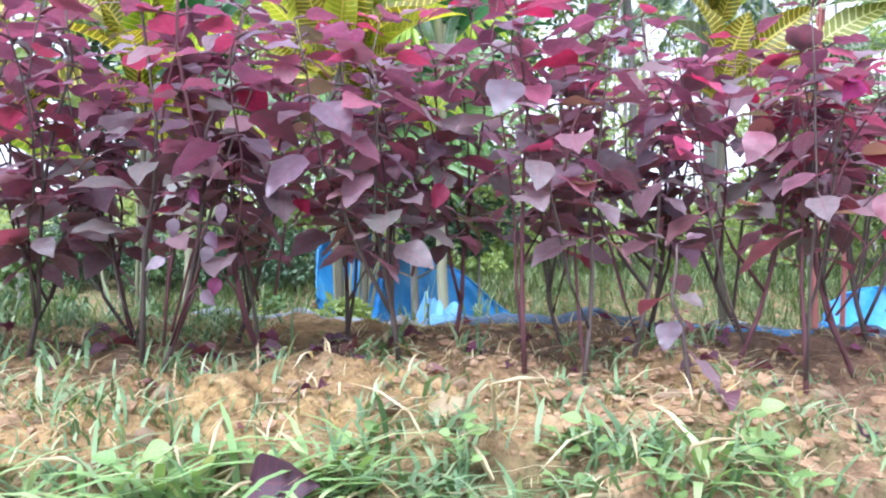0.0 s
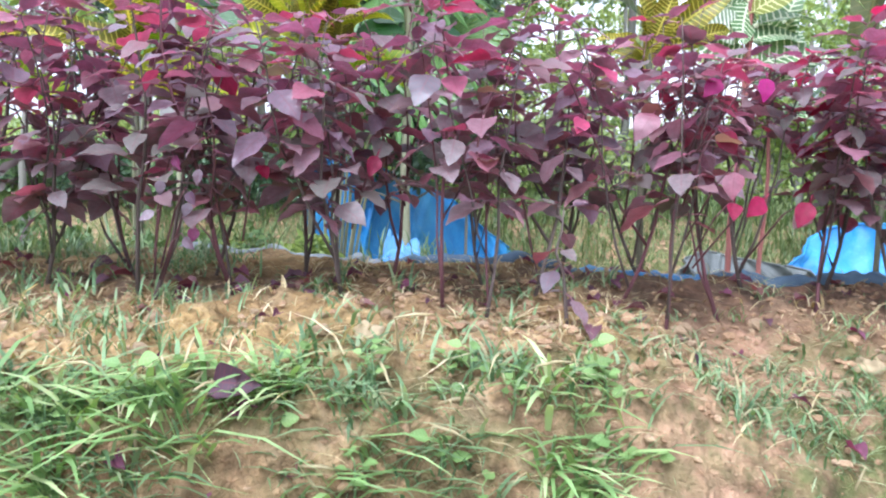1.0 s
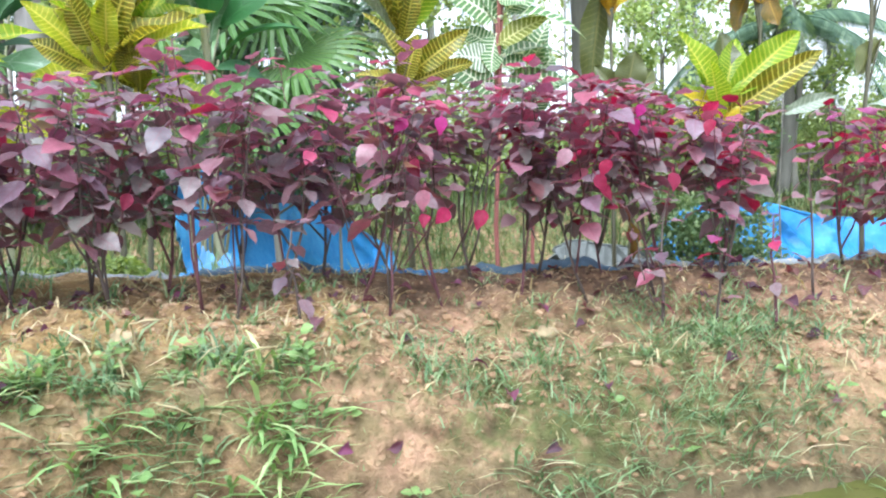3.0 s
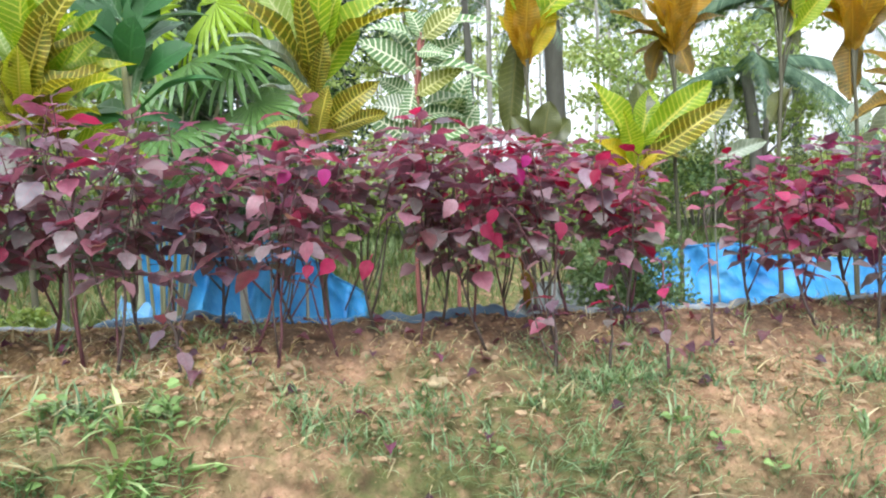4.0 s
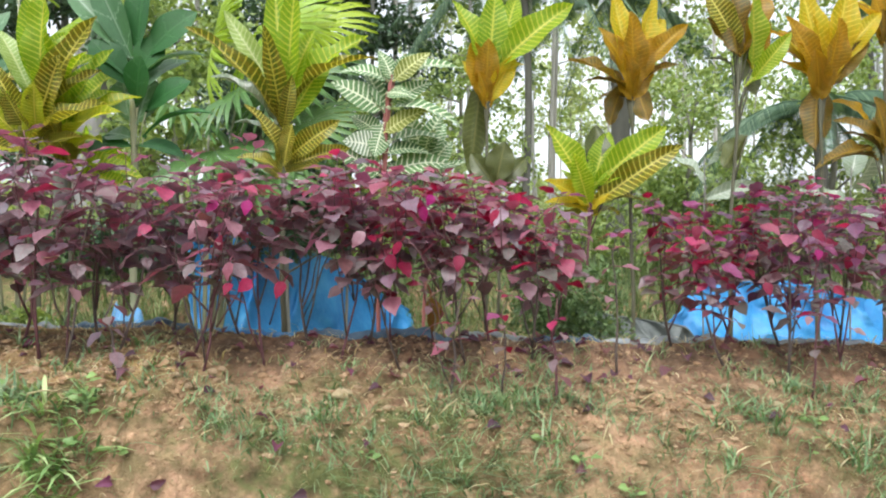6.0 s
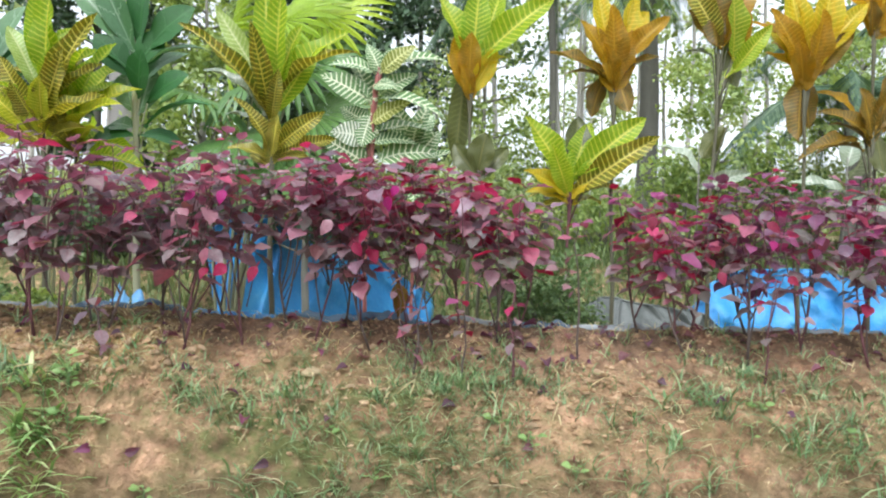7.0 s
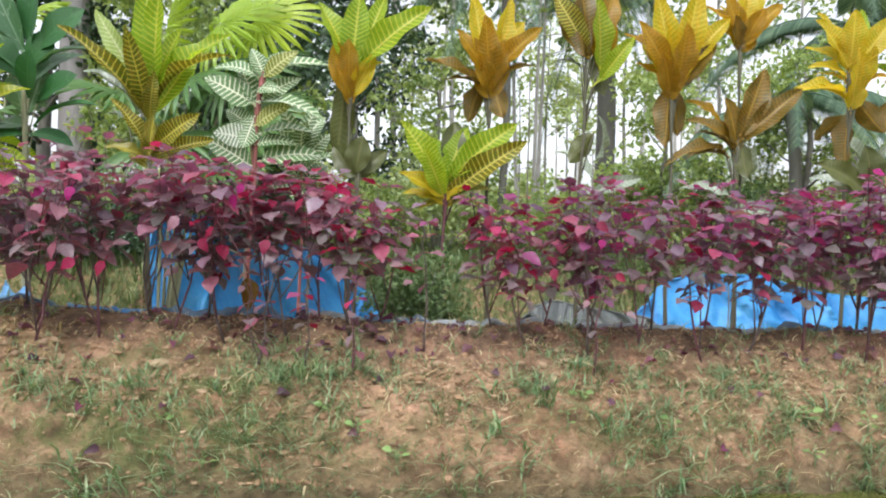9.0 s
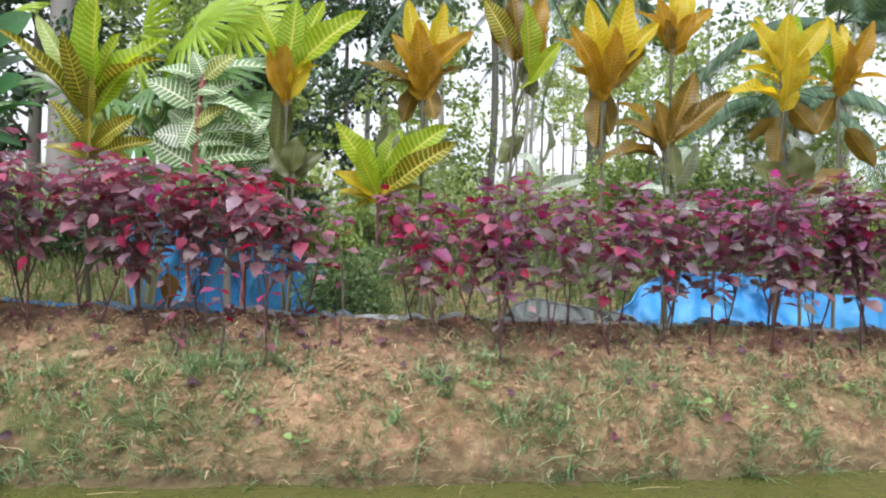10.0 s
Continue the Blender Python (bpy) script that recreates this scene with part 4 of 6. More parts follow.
grown("croton", 1.00, 1.85, 1.48, -0.01, M_CROTONSTEM, 0.013, 32, "croton with arching green leaves and yellow veins", "croton", [
    ("dark", -0.01, 1.38, -0.38, -0.05, 0.35, 0.08, 0.5), ("dark", -0.01, 1.39, -0.04, -0.16, 0.35, 0.10, 1.0), ("pale", -0.02, 1.48, -0.23, 0.02, 0.36, 0.10, 0.6), ("green", -0.01, 1.49, -0.04, 0.09, 0.47, 0.14, 0.9),
    ("green", 0.01, 1.48, 0.04, -0.05, 0.46, 0.12, 0.9), ("green", 0.02, 1.48, 0.32, 0.00, 0.28, 0.12, 0.6), ("dark", 0.02, 1.44, 0.35, -0.06, 0.22, 0.08, 0.4), ("dark", 0.01, 1.24, 0.22, -0.06, 0.13, 0.11, 0.7),
    ("dark", 0.01, 1.21, 0.26, 0.05, 0.07, 0.09, 0.6), ("dark", -0.01, 1.23, -0.13, -0.07, 0.21, 0.08, 0.5), ("silver", -0.03, 1.38, -0.26, 0.05, 0.21, 0.09, 0.4), ("dark", -0.01, 1.19, -0.17, -0.04, 0.05, 0.08, 0.5),
    ("green", 0.01, 1.39, 0.17, 0.10, 0.30, 0.12, 0.8), ("dark", 0.00, 1.21, 0.04, -0.08, 0.17, 0.11, 0.9), ("silver", -0.02, 1.30, -0.19, 0.06, 0.10, 0.08, 0.4)])
grown("croton", 1.85, 2.00, 1.64, 0.00, M_CROTONSTEM, 0.01, 33, "tall bare-stemmed croton with lime and gold upright leaves", "croton", [
    ("orange", -0.01, 1.53, -0.07, -0.02, 0.24, 0.14, 0.9), ("gold", -0.00, 1.53, 0.12, -0.04, 0.19, 0.11, 0.8), ("orange", -0.01, 1.56, -0.00, -0.07, 0.22, 0.13, 1.0), ("green", 0.00, 1.64, 0.03, 0.02, 0.37, 0.16, 0.9),
    ("green", 0.02, 1.66, 0.34, -0.02, 0.30, 0.16, 0.7), ("green", -0.01, 1.66, -0.13, 0.03, 0.31, 0.13, 0.8), ("green", 0.03, 1.66, 0.15, 0.15, 0.40, 0.12, 0.8), ("gold", 0.02, 1.62, 0.14, -0.03, 0.07, 0.09, 0.5),
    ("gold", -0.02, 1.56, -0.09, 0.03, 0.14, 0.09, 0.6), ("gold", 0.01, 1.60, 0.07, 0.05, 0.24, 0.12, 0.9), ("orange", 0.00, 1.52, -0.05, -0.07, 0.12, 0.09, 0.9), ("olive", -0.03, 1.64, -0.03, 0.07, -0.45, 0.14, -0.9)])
grown("croton", 1.89, 1.95, 1.18, -0.00, M_CROTONSTEM, 0.009, 34, "low croton with broad dark olive leaves", "croton", [
    ("olive", -0.01, 1.17, 0.03, -0.02, 0.18, 0.15, 0.9), ("olive", 0.01, 1.16, 0.13, 0.05, 0.12, 0.10, 0.6), ("olive", -0.01, 1.15, -0.11, 0.06, 0.14, 0.11, 0.8)])
grown("croton", 2.29, 1.97, 1.14, 0.01, M_REDSTEM, 0.009, 35, "small croton with yellow-green leaves in a gap of the hedge", "croton", [
    ("green", -0.01, 1.12, -0.18, -0.04, 0.30, 0.15, 0.8), ("green", 0.01, 1.14, 0.08, 0.07, 0.28, 0.14, 0.8), ("green", 0.02, 1.16, 0.31, -0.02, 0.26, 0.16, 0.7), ("dark", 0.02, 1.08, 0.36, -0.13, 0.23, 0.14, 0.7),
    ("gold", 0.00, 1.07, -0.22, -0.07, 0.11, 0.11, 0.6), ("green", 0.00, 1.08, -0.11, -0.11, 0.22, 0.11, 0.9), ("olive", 0.03, 1.19, 0.03, 0.08, 0.25, 0.15, 0.9), ("olive", 0.06, 1.08, 0.09, 0.08, 0.21, 0.14, 0.9),
    ("dark", 0.02, 1.06, 0.23, 0.05, 0.06, 0.10, 0.4), ("green", 0.00, 1.12, -0.07, 0.07, 0.24, 0.13, 0.8), ("dark", -0.00, 1.06, -0.17, 0.05, 0.01, 0.09, 0.4), ("gold", 0.01, 1.06, 0.07, -0.05, 0.06, 0.08, 0.5)])
grown("croton", 2.51, 2.02, 1.64, -0.02, M_CROTONSTEM, 0.011, 36, "tall croton with orange-gold leaves over bronze ones", "croton", [
    ("orange", -0.01, 1.58, -0.03, -0.08, 0.33, 0.14, 1.0), ("gold", -0.01, 1.68, 0.10, 0.02, 0.34, 0.13, 0.9), ("gold", -0.03, 1.68, -0.07, 0.04, 0.36, 0.12, 0.9), ("orange", -0.04, 1.67, -0.14, -0.01, 0.20, 0.11, 0.7),
    ("orange", 0.01, 1.67, 0.23, -0.03, 0.21, 0.11, 0.6), ("gold", 0.00, 1.69, 0.16, 0.07, 0.24, 0.12, 0.8), ("bronze", -0.04, 1.60, -0.29, -0.05, 0.12, 0.13, 0.6), ("bronze", -0.05, 1.62, -0.07, 0.02, -0.18, 0.12, -0.8),
    ("bronze", 0.00, 1.64, 0.05, -0.04, -0.19, 0.13, -0.9), ("bronze", 0.01, 1.61, 0.18, -0.03, 0.10, 0.10, 0.5), ("orange", -0.01, 1.61, 0.06, -0.07, 0.20, 0.12, 1.0), ("bronze", -0.03, 1.59, -0.18, 0.06, 0.05, 0.10, 0.4),
    ("gold", -0.02, 1.67, -0.00, 0.06, 0.29, 0.12, 0.9), ("orange", -0.01, 1.58, -0.08, -0.09, 0.16, 0.11, 0.9)])
grown("croton", 2.91, 1.92, 1.76, 0.03, M_CROTONSTEM, 0.011, 37, "tall croton with olive, bronze and lime leaves", "croton", [
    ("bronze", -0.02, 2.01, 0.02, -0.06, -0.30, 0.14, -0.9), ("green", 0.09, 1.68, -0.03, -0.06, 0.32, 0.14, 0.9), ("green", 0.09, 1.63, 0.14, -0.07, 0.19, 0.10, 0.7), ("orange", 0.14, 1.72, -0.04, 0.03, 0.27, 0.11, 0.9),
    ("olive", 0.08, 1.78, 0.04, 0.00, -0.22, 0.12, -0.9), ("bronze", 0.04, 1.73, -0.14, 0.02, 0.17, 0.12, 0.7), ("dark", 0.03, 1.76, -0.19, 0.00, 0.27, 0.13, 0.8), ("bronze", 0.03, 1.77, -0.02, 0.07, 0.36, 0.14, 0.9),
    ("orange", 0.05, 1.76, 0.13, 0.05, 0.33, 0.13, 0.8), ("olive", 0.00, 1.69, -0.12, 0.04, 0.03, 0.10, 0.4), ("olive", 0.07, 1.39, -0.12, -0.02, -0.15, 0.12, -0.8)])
grown("croton", 3.40, 2.05, 1.70, 0.01, M_CROTONSTEM, 0.012, 38, "tall croton with orange leaves over hanging bronze ones", "croton", [
    ("orange", 0.00, 1.67, -0.18, -0.02, 0.29, 0.13, 0.8), ("gold", 0.02, 1.67, -0.09, 0.05, 0.45, 0.15, 0.9), ("gold", 0.04, 1.67, 0.06, -0.05, 0.47, 0.16, 0.9), ("gold", 0.05, 1.72, 0.24, -0.04, 0.26, 0.13, 0.6),
    ("bronze", 0.04, 1.65, 0.15, -0.05, 0.22, 0.12, 0.7), ("orange", 0.02, 1.63, 0.02, -0.10, 0.29, 0.16, 1.0), ("bronze", 0.00, 1.67, -0.04, -0.03, -0.32, 0.15, -0.9), ("orange", -0.02, 1.75, -0.20, 0.04, 0.16, 0.12, 0.6),
    ("bronze", 0.02, 1.64, 0.06, 0.05, -0.22, 0.13, -0.8), ("orange", 0.00, 1.61, -0.08, -0.09, 0.17, 0.13, 0.9), ("gold", 0.06, 1.73, 0.12, 0.10, 0.32, 0.14, 0.8)])
grown("croton", 3.81, 2.15, 1.94, -0.01, M_CROTONSTEM, 0.01, 39, "very tall croton with orange leaves on a thin stem", "croton", [
    ("orange", -0.01, 1.91, -0.09, -0.03, 0.24, 0.12, 0.9), ("orange", -0.00, 1.91, 0.21, -0.03, 0.20, 0.12, 0.6), ("gold", -0.01, 1.92, 0.03, 0.02, 0.33, 0.14, 0.9), ("orange", -0.02, 1.94, -0.18, 0.01, 0.15, 0.12, 0.6),
    ("orange", -0.00, 1.89, 0.07, -0.08, 0.18, 0.12, 0.9), ("bronze", -0.02, 1.89, -0.05, -0.07, 0.14, 0.10, 0.9), ("gold", -0.01, 1.93, 0.14, 0.08, 0.30, 0.12, 0.7)])
grown("croton", 3.77, 2.10, 1.44, -0.00, M_CROTONSTEM, 0.01, 40, "low croton with dark bronze leaves", "croton", [
    ("bronze", -0.00, 1.38, -0.07, -0.02, 0.24, 0.16, 0.9), ("bronze", 0.01, 1.42, 0.12, -0.02, 0.33, 0.17, 0.9), ("bronze", 0.02, 1.40, 0.30, -0.04, 0.25, 0.14, 0.6), ("bronze", -0.02, 1.37, -0.27, -0.04, 0.11, 0.11, 0.5),
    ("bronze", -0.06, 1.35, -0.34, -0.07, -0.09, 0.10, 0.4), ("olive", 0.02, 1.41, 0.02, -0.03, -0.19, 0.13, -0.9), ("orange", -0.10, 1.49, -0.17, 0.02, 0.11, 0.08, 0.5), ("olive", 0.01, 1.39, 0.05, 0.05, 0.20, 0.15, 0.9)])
grown("croton", 4.51, 2.35, 1.78, 0.02, M_CROTONSTEM, 0.012, 41, "tall croton with bright gold leaves", "croton", [
    ("gold", 0.00, 1.86, -0.21, -0.03, 0.25, 0.18, 0.9), ("gold", 0.01, 1.87, -0.01, -0.04, 0.28, 0.16, 1.0), ("gold", 0.04, 1.87, 0.19, -0.02, 0.28, 0.16, 0.8), ("gold", -0.01, 1.80, -0.22, -0.02, 0.04, 0.11, 0.5),
    ("gold", -0.00, 1.71, -0.40, -0.06, -0.05, 0.12, 0.4), ("orange", 0.07, 1.78, 0.18, -0.02, 0.02, 0.11, 0.4), ("bronze", 0.02, 1.62, -0.04, -0.03, -0.32, 0.18, -0.9), ("bronze", 0.06, 1.68, 0.15, -0.02, -0.16, 0.15, -0.7),
    ("gold", 0.02, 1.66, -0.02, -0.10, 0.28, 0.19, 1.0), ("green", 0.02, 1.88, 0.09, 0.09, 0.33, 0.15, 0.9), ("gold", -0.01, 1.88, -0.11, 0.10, 0.31, 0.15, 0.9), ("bronze", 0.01, 1.59, -0.17, 0.02, -0.13, 0.13, -0.6),
    ("gold", 0.03, 1.75, 0.08, -0.07, 0.22, 0.15, 0.9)])
grown("croton", 4.57, 2.20, 1.27, -0.00, M_CROTONSTEM, 0.009, 42, "low croton with dark olive leaves", "croton", [
    ("olive", -0.01, 1.19, -0.06, -0.02, 0.22, 0.19, 0.9), ("olive", -0.03, 1.19, 0.08, 0.04, 0.19, 0.15, 0.9), ("olive", -0.05, 1.18, -0.30, -0.02, 0.13, 0.16, 0.7), ("bronze", 0.02, 1.19, 0.24, 0.00, 0.11, 0.14, 0.6)])
grown("croton", 4.93, 2.45, 1.82, -0.02, M_CROTONSTEM, 0.012, 43, "tall croton with gold-orange leaves", "croton", [
    ("gold", -0.03, 1.81, -0.07, 0.00, 0.41, 0.15, 0.9), ("orange", -0.01, 1.85, 0.17, -0.04, 0.34, 0.15, 0.8), ("green", -0.03, 1.82, -0.19, 0.04, 0.30, 0.14, 0.7), ("orange", -0.01, 1.81, 0.29, -0.03, 0.04, 0.12, 0.4),
    ("bronze", 0.03, 1.57, 0.19, -0.03, -0.21, 0.15, -0.7), ("orange", -0.03, 1.79, -0.12, -0.01, 0.02, 0.12, 0.4), ("orange", -0.02, 1.77, 0.00, -0.10, 0.28, 0.16, 1.0), ("gold", -0.02, 1.85, 0.08, 0.11, 0.36, 0.14, 0.9),
    ("bronze", -0.03, 1.75, -0.08, 0.02, -0.23, 0.15, -0.8), ("gold", -0.01, 1.79, 0.14, 0.05, 0.20, 0.14, 0.7)])
grown("broadleaf_plant", 0.27, 2.30, 1.69, -0.01, M_PALESTEM, 0.02, 44, "broad-leaved plant with glossy dark green leaves", "plant", [
    ("broad", -0.03, 1.62, -0.14, -0.04, 0.20, 0.15, 0.8), ("broad", 0.01, 1.52, 0.04, -0.09, 0.22, 0.17, 0.9), ("broad", 0.05, 1.50, 0.22, -0.07, 0.14, 0.15, 0.8), ("broad", 0.04, 1.38, 0.34, -0.11, 0.09, 0.08, 0.3),
    ("glaucous", -0.02, 1.73, -0.30, 0.03, 0.36, 0.13, 0.7), ("glaucous", -0.01, 1.73, -0.16, -0.04, 0.40, 0.13, 0.9), ("broad", 0.01, 1.75, 0.04, -0.02, 0.44, 0.17, 0.9), ("broad", 0.04, 1.75, 0.24, -0.05, 0.22, 0.16, 0.8), ("glaucous", 0.03, 1.66, 0.29, 0.02, 0.12, 0.09, 0.4),
    ("glaucous", -0.02, 1.64, -0.20, 0.05, 0.18, 0.13, 0.5), ("broad", 0.00, 1.34, 0.23, 0.02, -0.04, 0.12, 0.5), ("glaucous", -0.01, 1.38, -0.13, 0.03, 0.02, 0.13, 0.6), ("glaucous", 0.02, 1.58, 0.21, 0.10, 0.18, 0.12, 0.5),
    ("glaucous", -0.02, 1.45, -0.06, 0.07, 0.21, 0.15, 0.9), ("glaucous", 0.01, 1.44, 0.04, 0.07, 0.23, 0.16, 0.9), ("broad", -0.01, 1.34, -0.18, -0.04, -0.03, 0.13, 0.5), ("broad", 0.00, 1.67, 0.12, -0.02, 0.16, 0.15, 0.9)])
grown("zebra_plant", 1.38, 2.08, 1.62, 0.05, M_ZEBRASTEM, 0.011, 45, "zebra plant with white-veined green leaves on a red stem", "shrub", [
    ("z", 0.02, 1.49, -0.24, -0.04, 0.10, 0.14, 0.6), ("z", 0.03, 1.50, 0.35, -0.05, -0.07, 0.14, 0.5), ("zw", 0.00, 1.33, -0.16, -0.05, 0.01, 0.13, 0.8), ("z", 0.04, 1.62, -0.21, 0.01, 0.04, 0.11, 0.5),
    ("zy", 0.06, 1.62, 0.17, -0.04, 0.12, 0.10, 0.6), ("z", 0.07, 1.64, 0.32, 0.03, 0.04, 0.10, 0.4), ("z", 0.05, 1.52, 0.19, 0.04, 0.11, 0.11, 0.6), ("zy", 0.02, 1.39, 0.18, -0.07, 0.10, 0.10, 0.8),
    ("z", 0.01, 1.20, -0.22, -0.04, 0.11, 0.13, 0.7), ("z", 0.02, 1.30, 0.22, 0.03, 0.01, 0.12, 0.5), ("z", 0.04, 1.22, 0.32, 0.08, 0.02, 0.13, 0.5), ("z", 0.06, 1.62, -0.06, 0.02, 0.14, 0.10, 0.8),
    ("z", 0.07, 1.64, 0.09, 0.03, 0.11, 0.09, 0.7), ("z", 0.02, 1.48, -0.10, 0.10, 0.25, 0.11, 0.7), ("z", 0.04, 1.35, 0.28, 0.10, 0.03, 0.12, 0.5), ("z", 0.01, 1.38, -0.14, 0.06, 0.09, 0.11, 0.6),
    ("z", 0.02, 1.44, -0.05, -0.07, -0.16, 0.12, -0.6), ("z", 0.03, 1.57, 0.11, -0.05, -0.02, 0.10, 0.6)], "dull red stem")


def rosette(kinds, n, size, width, seed):
    """Leaves for a plant seen from afar or in part: spreading below, upright above."""
    r = random.Random(seed)
    out = []
    for k in range(n):
        t = (k + 0.5) / n
        a = k * 2.4 + r.uniform(-0.3, 0.3)
        up = -0.35 + 2.1 * t + r.uniform(-0.3, 0.4)
        d = Vector((math.cos(a), math.sin(a) * 0.85, up)).normalized() * size * r.uniform(0.8, 1.1)
        out.append((r.choice(kinds), 0.0, (t - 1) * 0.28, d.x, d.y, d.z, width * r.uniform(0.85, 1.15), r.uniform(0.3, 0.8)))
    return out


def plain_plant(name, x, y, crown, stem_mat, girth, seed, label, category, kinds, n, size, width):
    rows = [(k, o, crown + z, dx, dy, dz, w, f) for k, o, z, dx, dy, dz, w, f in rosette(kinds, n, size, width, seed)]
    return grown(name, x, y, crown, 0.0, stem_mat, girth, seed, label, category, rows)


plain_plant("croton", 0.02, 2.22, 1.5, M_CROTONSTEM, 0.012, 60, "lush croton with yellow-green leaves behind another", "croton", ["green", "dark", "yellow", "green"], 16, 0.4, 0.14)
plain_plant("croton", -0.6, 2.05, 1.42, M_CROTONSTEM, 0.013, 61, "tall croton with yellow-green leaves and yellow veins", "croton", ["green", "yellow", "dark"], 18, 0.38, 0.13)
plain_plant("croton", -1.15, 2.1, 1.40, M_CROTONSTEM, 0.013, 62, "croton with yellow-green leaves behind the hedge", "croton", ["green", "yellow", "dark"], 16, 0.38, 0.13)
plain_plant("croton", 5.55, 2.5, 1.74, M_CROTONSTEM, 0.012, 63, "tall croton with orange leaves", "croton", ["orange", "gold", "bronze"], 16, 0.38, 0.14)
plain_plant("zebra_plant", 1.60, 2.3, 1.34, M_ZEBRASTEM, 0.010, 64, "smaller zebra plant with white-veined leaves", "shrub", ["z"], 14, 0.27, 0.12)
plain_plant("broadleaf_plant", -0.75, 2.9, 1.75, M_PALESTEM, 0.02, 65, "broad-leaved plant with dark green leaves", "plant", ["broad", "glaucous"], 14, 0.42, 0.18)
plain_plant("broadleaf_plant", 4.15, 2.9, 1.35, M_DARKTRUNK, 0.006, 66, "broad-leaved plant with leaves greyed by painted sheen", "plant", ["silver"], 4, 0.3, 0.12)
plain_plant("broadleaf_plant", 3.3, 3.0, 1.42, M_DARKTRUNK, 0.006, 67, "broad-leaved plant with leaves greyed by painted sheen", "plant", ["silver"], 3, 0.3, 0.11)
plain_plant("broadleaf_plant", 5.0, 2.9, 1.38, M_DARKTRUNK, 0.006, 68, "broad-leaved plant with leaves greyed by painted sheen", "plant", ["silver"], 5, 0.32, 0.12)


def fan_palm(x, y, leaf_at, seed, label, radius=0.62):
    """A low fan palm: stalks from one foot, each with a pleated fan."""
    r = random.Random(seed)
    z0 = ground_z(x, y)
    palm = thing("fan_palm", (x, y, z0 - 0.03), label, "palm", "palms behind the hedge")
    for lx, ly, lz, tilt in leaf_at:
        v, f = tube([(0, 0, 0), (lx * 0.35, ly * 0.35, (lz - z0) * 0.6), (lx, ly, lz - z0)], [0.022, 0.016, 0.010], 6)
        stalk = under("stalk", mesh_of("stalk", v, f, M_PALESTEM), palm)
        verts, faces, uvs = [], [], []
        n = 26
        for k in range(n):
            a = radians(-140 + 280 * k / (n - 1))
            da = radians(280 / n * 0.5)
            ln = radius * (1 - 0.12 * abs(k / (n - 1) - 0.5)) * r.uniform(0.93, 1.05)
            o = len(verts)
            for q, wq in ((0.02, 0.9), (0.55, 0.95), (0.8, 0.55), (1.0, 0.06)):
                for sgn in (-1, 0, 1):
                    aa = a + sgn * da * wq
                    rr = ln * q
                    verts.append((math.sin(aa) * rr, math.cos(aa) * rr, (0.03 if sgn == 0 else 0) * q - 0.28 * radius * q * q * q))
                    uvs.append((q, 0.5 + sgn * 0.5))
            for q in range(3):
                for s in range(2):
                    b = o + q * 3 + s
                    faces.append((b, b + 1, b + 4, b + 3))
        under("fan", mesh_of("fan", verts, faces, M_PALMLEAF if lz > 2.95 else M_PALMSHADE, uvs, False), stalk, aim((lx, ly, lz - z0), (lx * 1.2, ly - 0.2, tilt), (0, -0.75, 0.6)))
    return palm


fan_palm(-0.6, 7.2, [(0.15, -0.3, 3.1, 0.4), (0.75, -0.4, 3.25, 0.3), (1.15, -0.3, 3.35, 0.2), (0.95, -0.6, 2.7, 0.0), (0.5, -0.6, 2.6, 0.0), (-0.2, -0.6, 2.4, 0.0), (0.3, -0.8, 1.9, -0.3), (1.1, -0.7, 2.2, -0.2), (0.75, -0.8, 1.7, -0.3)], 5, "fan palm with bright lime-green pleated leaves", 0.8)
fan_palm(-2.9, 7.8, [(-0.6, -0.5, 3.6, 0.3), (0.7, -0.6, 3.3, 0.1), (0.1, -0.2, 4.2, 0.9), (-1.1, -0.3, 2.6, -0.2), (0.4, -0.6, 2.2, 0.0)], 8, "fan palm with green pleated leaves", 0.6)


# ---- leaf clouds ----
def leaf_cloud(centres, radii, count, leaf, seed, flat=0.8):
    """Many small pointed leaves round the given centres; returns verts and faces."""
    g = np.random.default_rng(seed)
    c = np.asarray(centres, float)
    pick = g.integers(0, len(c), count)
    rad = np.asarray(radii, float)[pick]
    v = g.normal(size=(count, 3))
    v /= np.linalg.norm(v, axis=1)[:, None]
    p = c[pick] + v * (rad * g.uniform(0.25, 1.0, count) ** 0.6)[:, None] * np.array([1, 1, flat])
    d = g.normal(size=(count, 3)) + np.array([0, 0, -0.3])
    d /= np.linalg.norm(d, axis=1)[:, None]
    s = np.cross(d, g.normal(size=(count, 3)))
    s /= np.linalg.norm(s, axis=1)[:, None] + 1e-9
    ln = (leaf * g.uniform(0.6, 1.3, count))[:, None]
    n = np.cross(d, s)
    quad = np.stack([p, p + d * ln * 0.45 + s * ln * 0.26 + n * ln * 0.06, p + d * ln, p + d * ln * 0.45 - s * ln * 0.26 + n * ln * 0.06], 1).reshape(-1, 3)
    i = np.arange(count)[:, None] * 4
    return quad, np.concatenate([i, i + 1, i + 2, i + 3], 1)


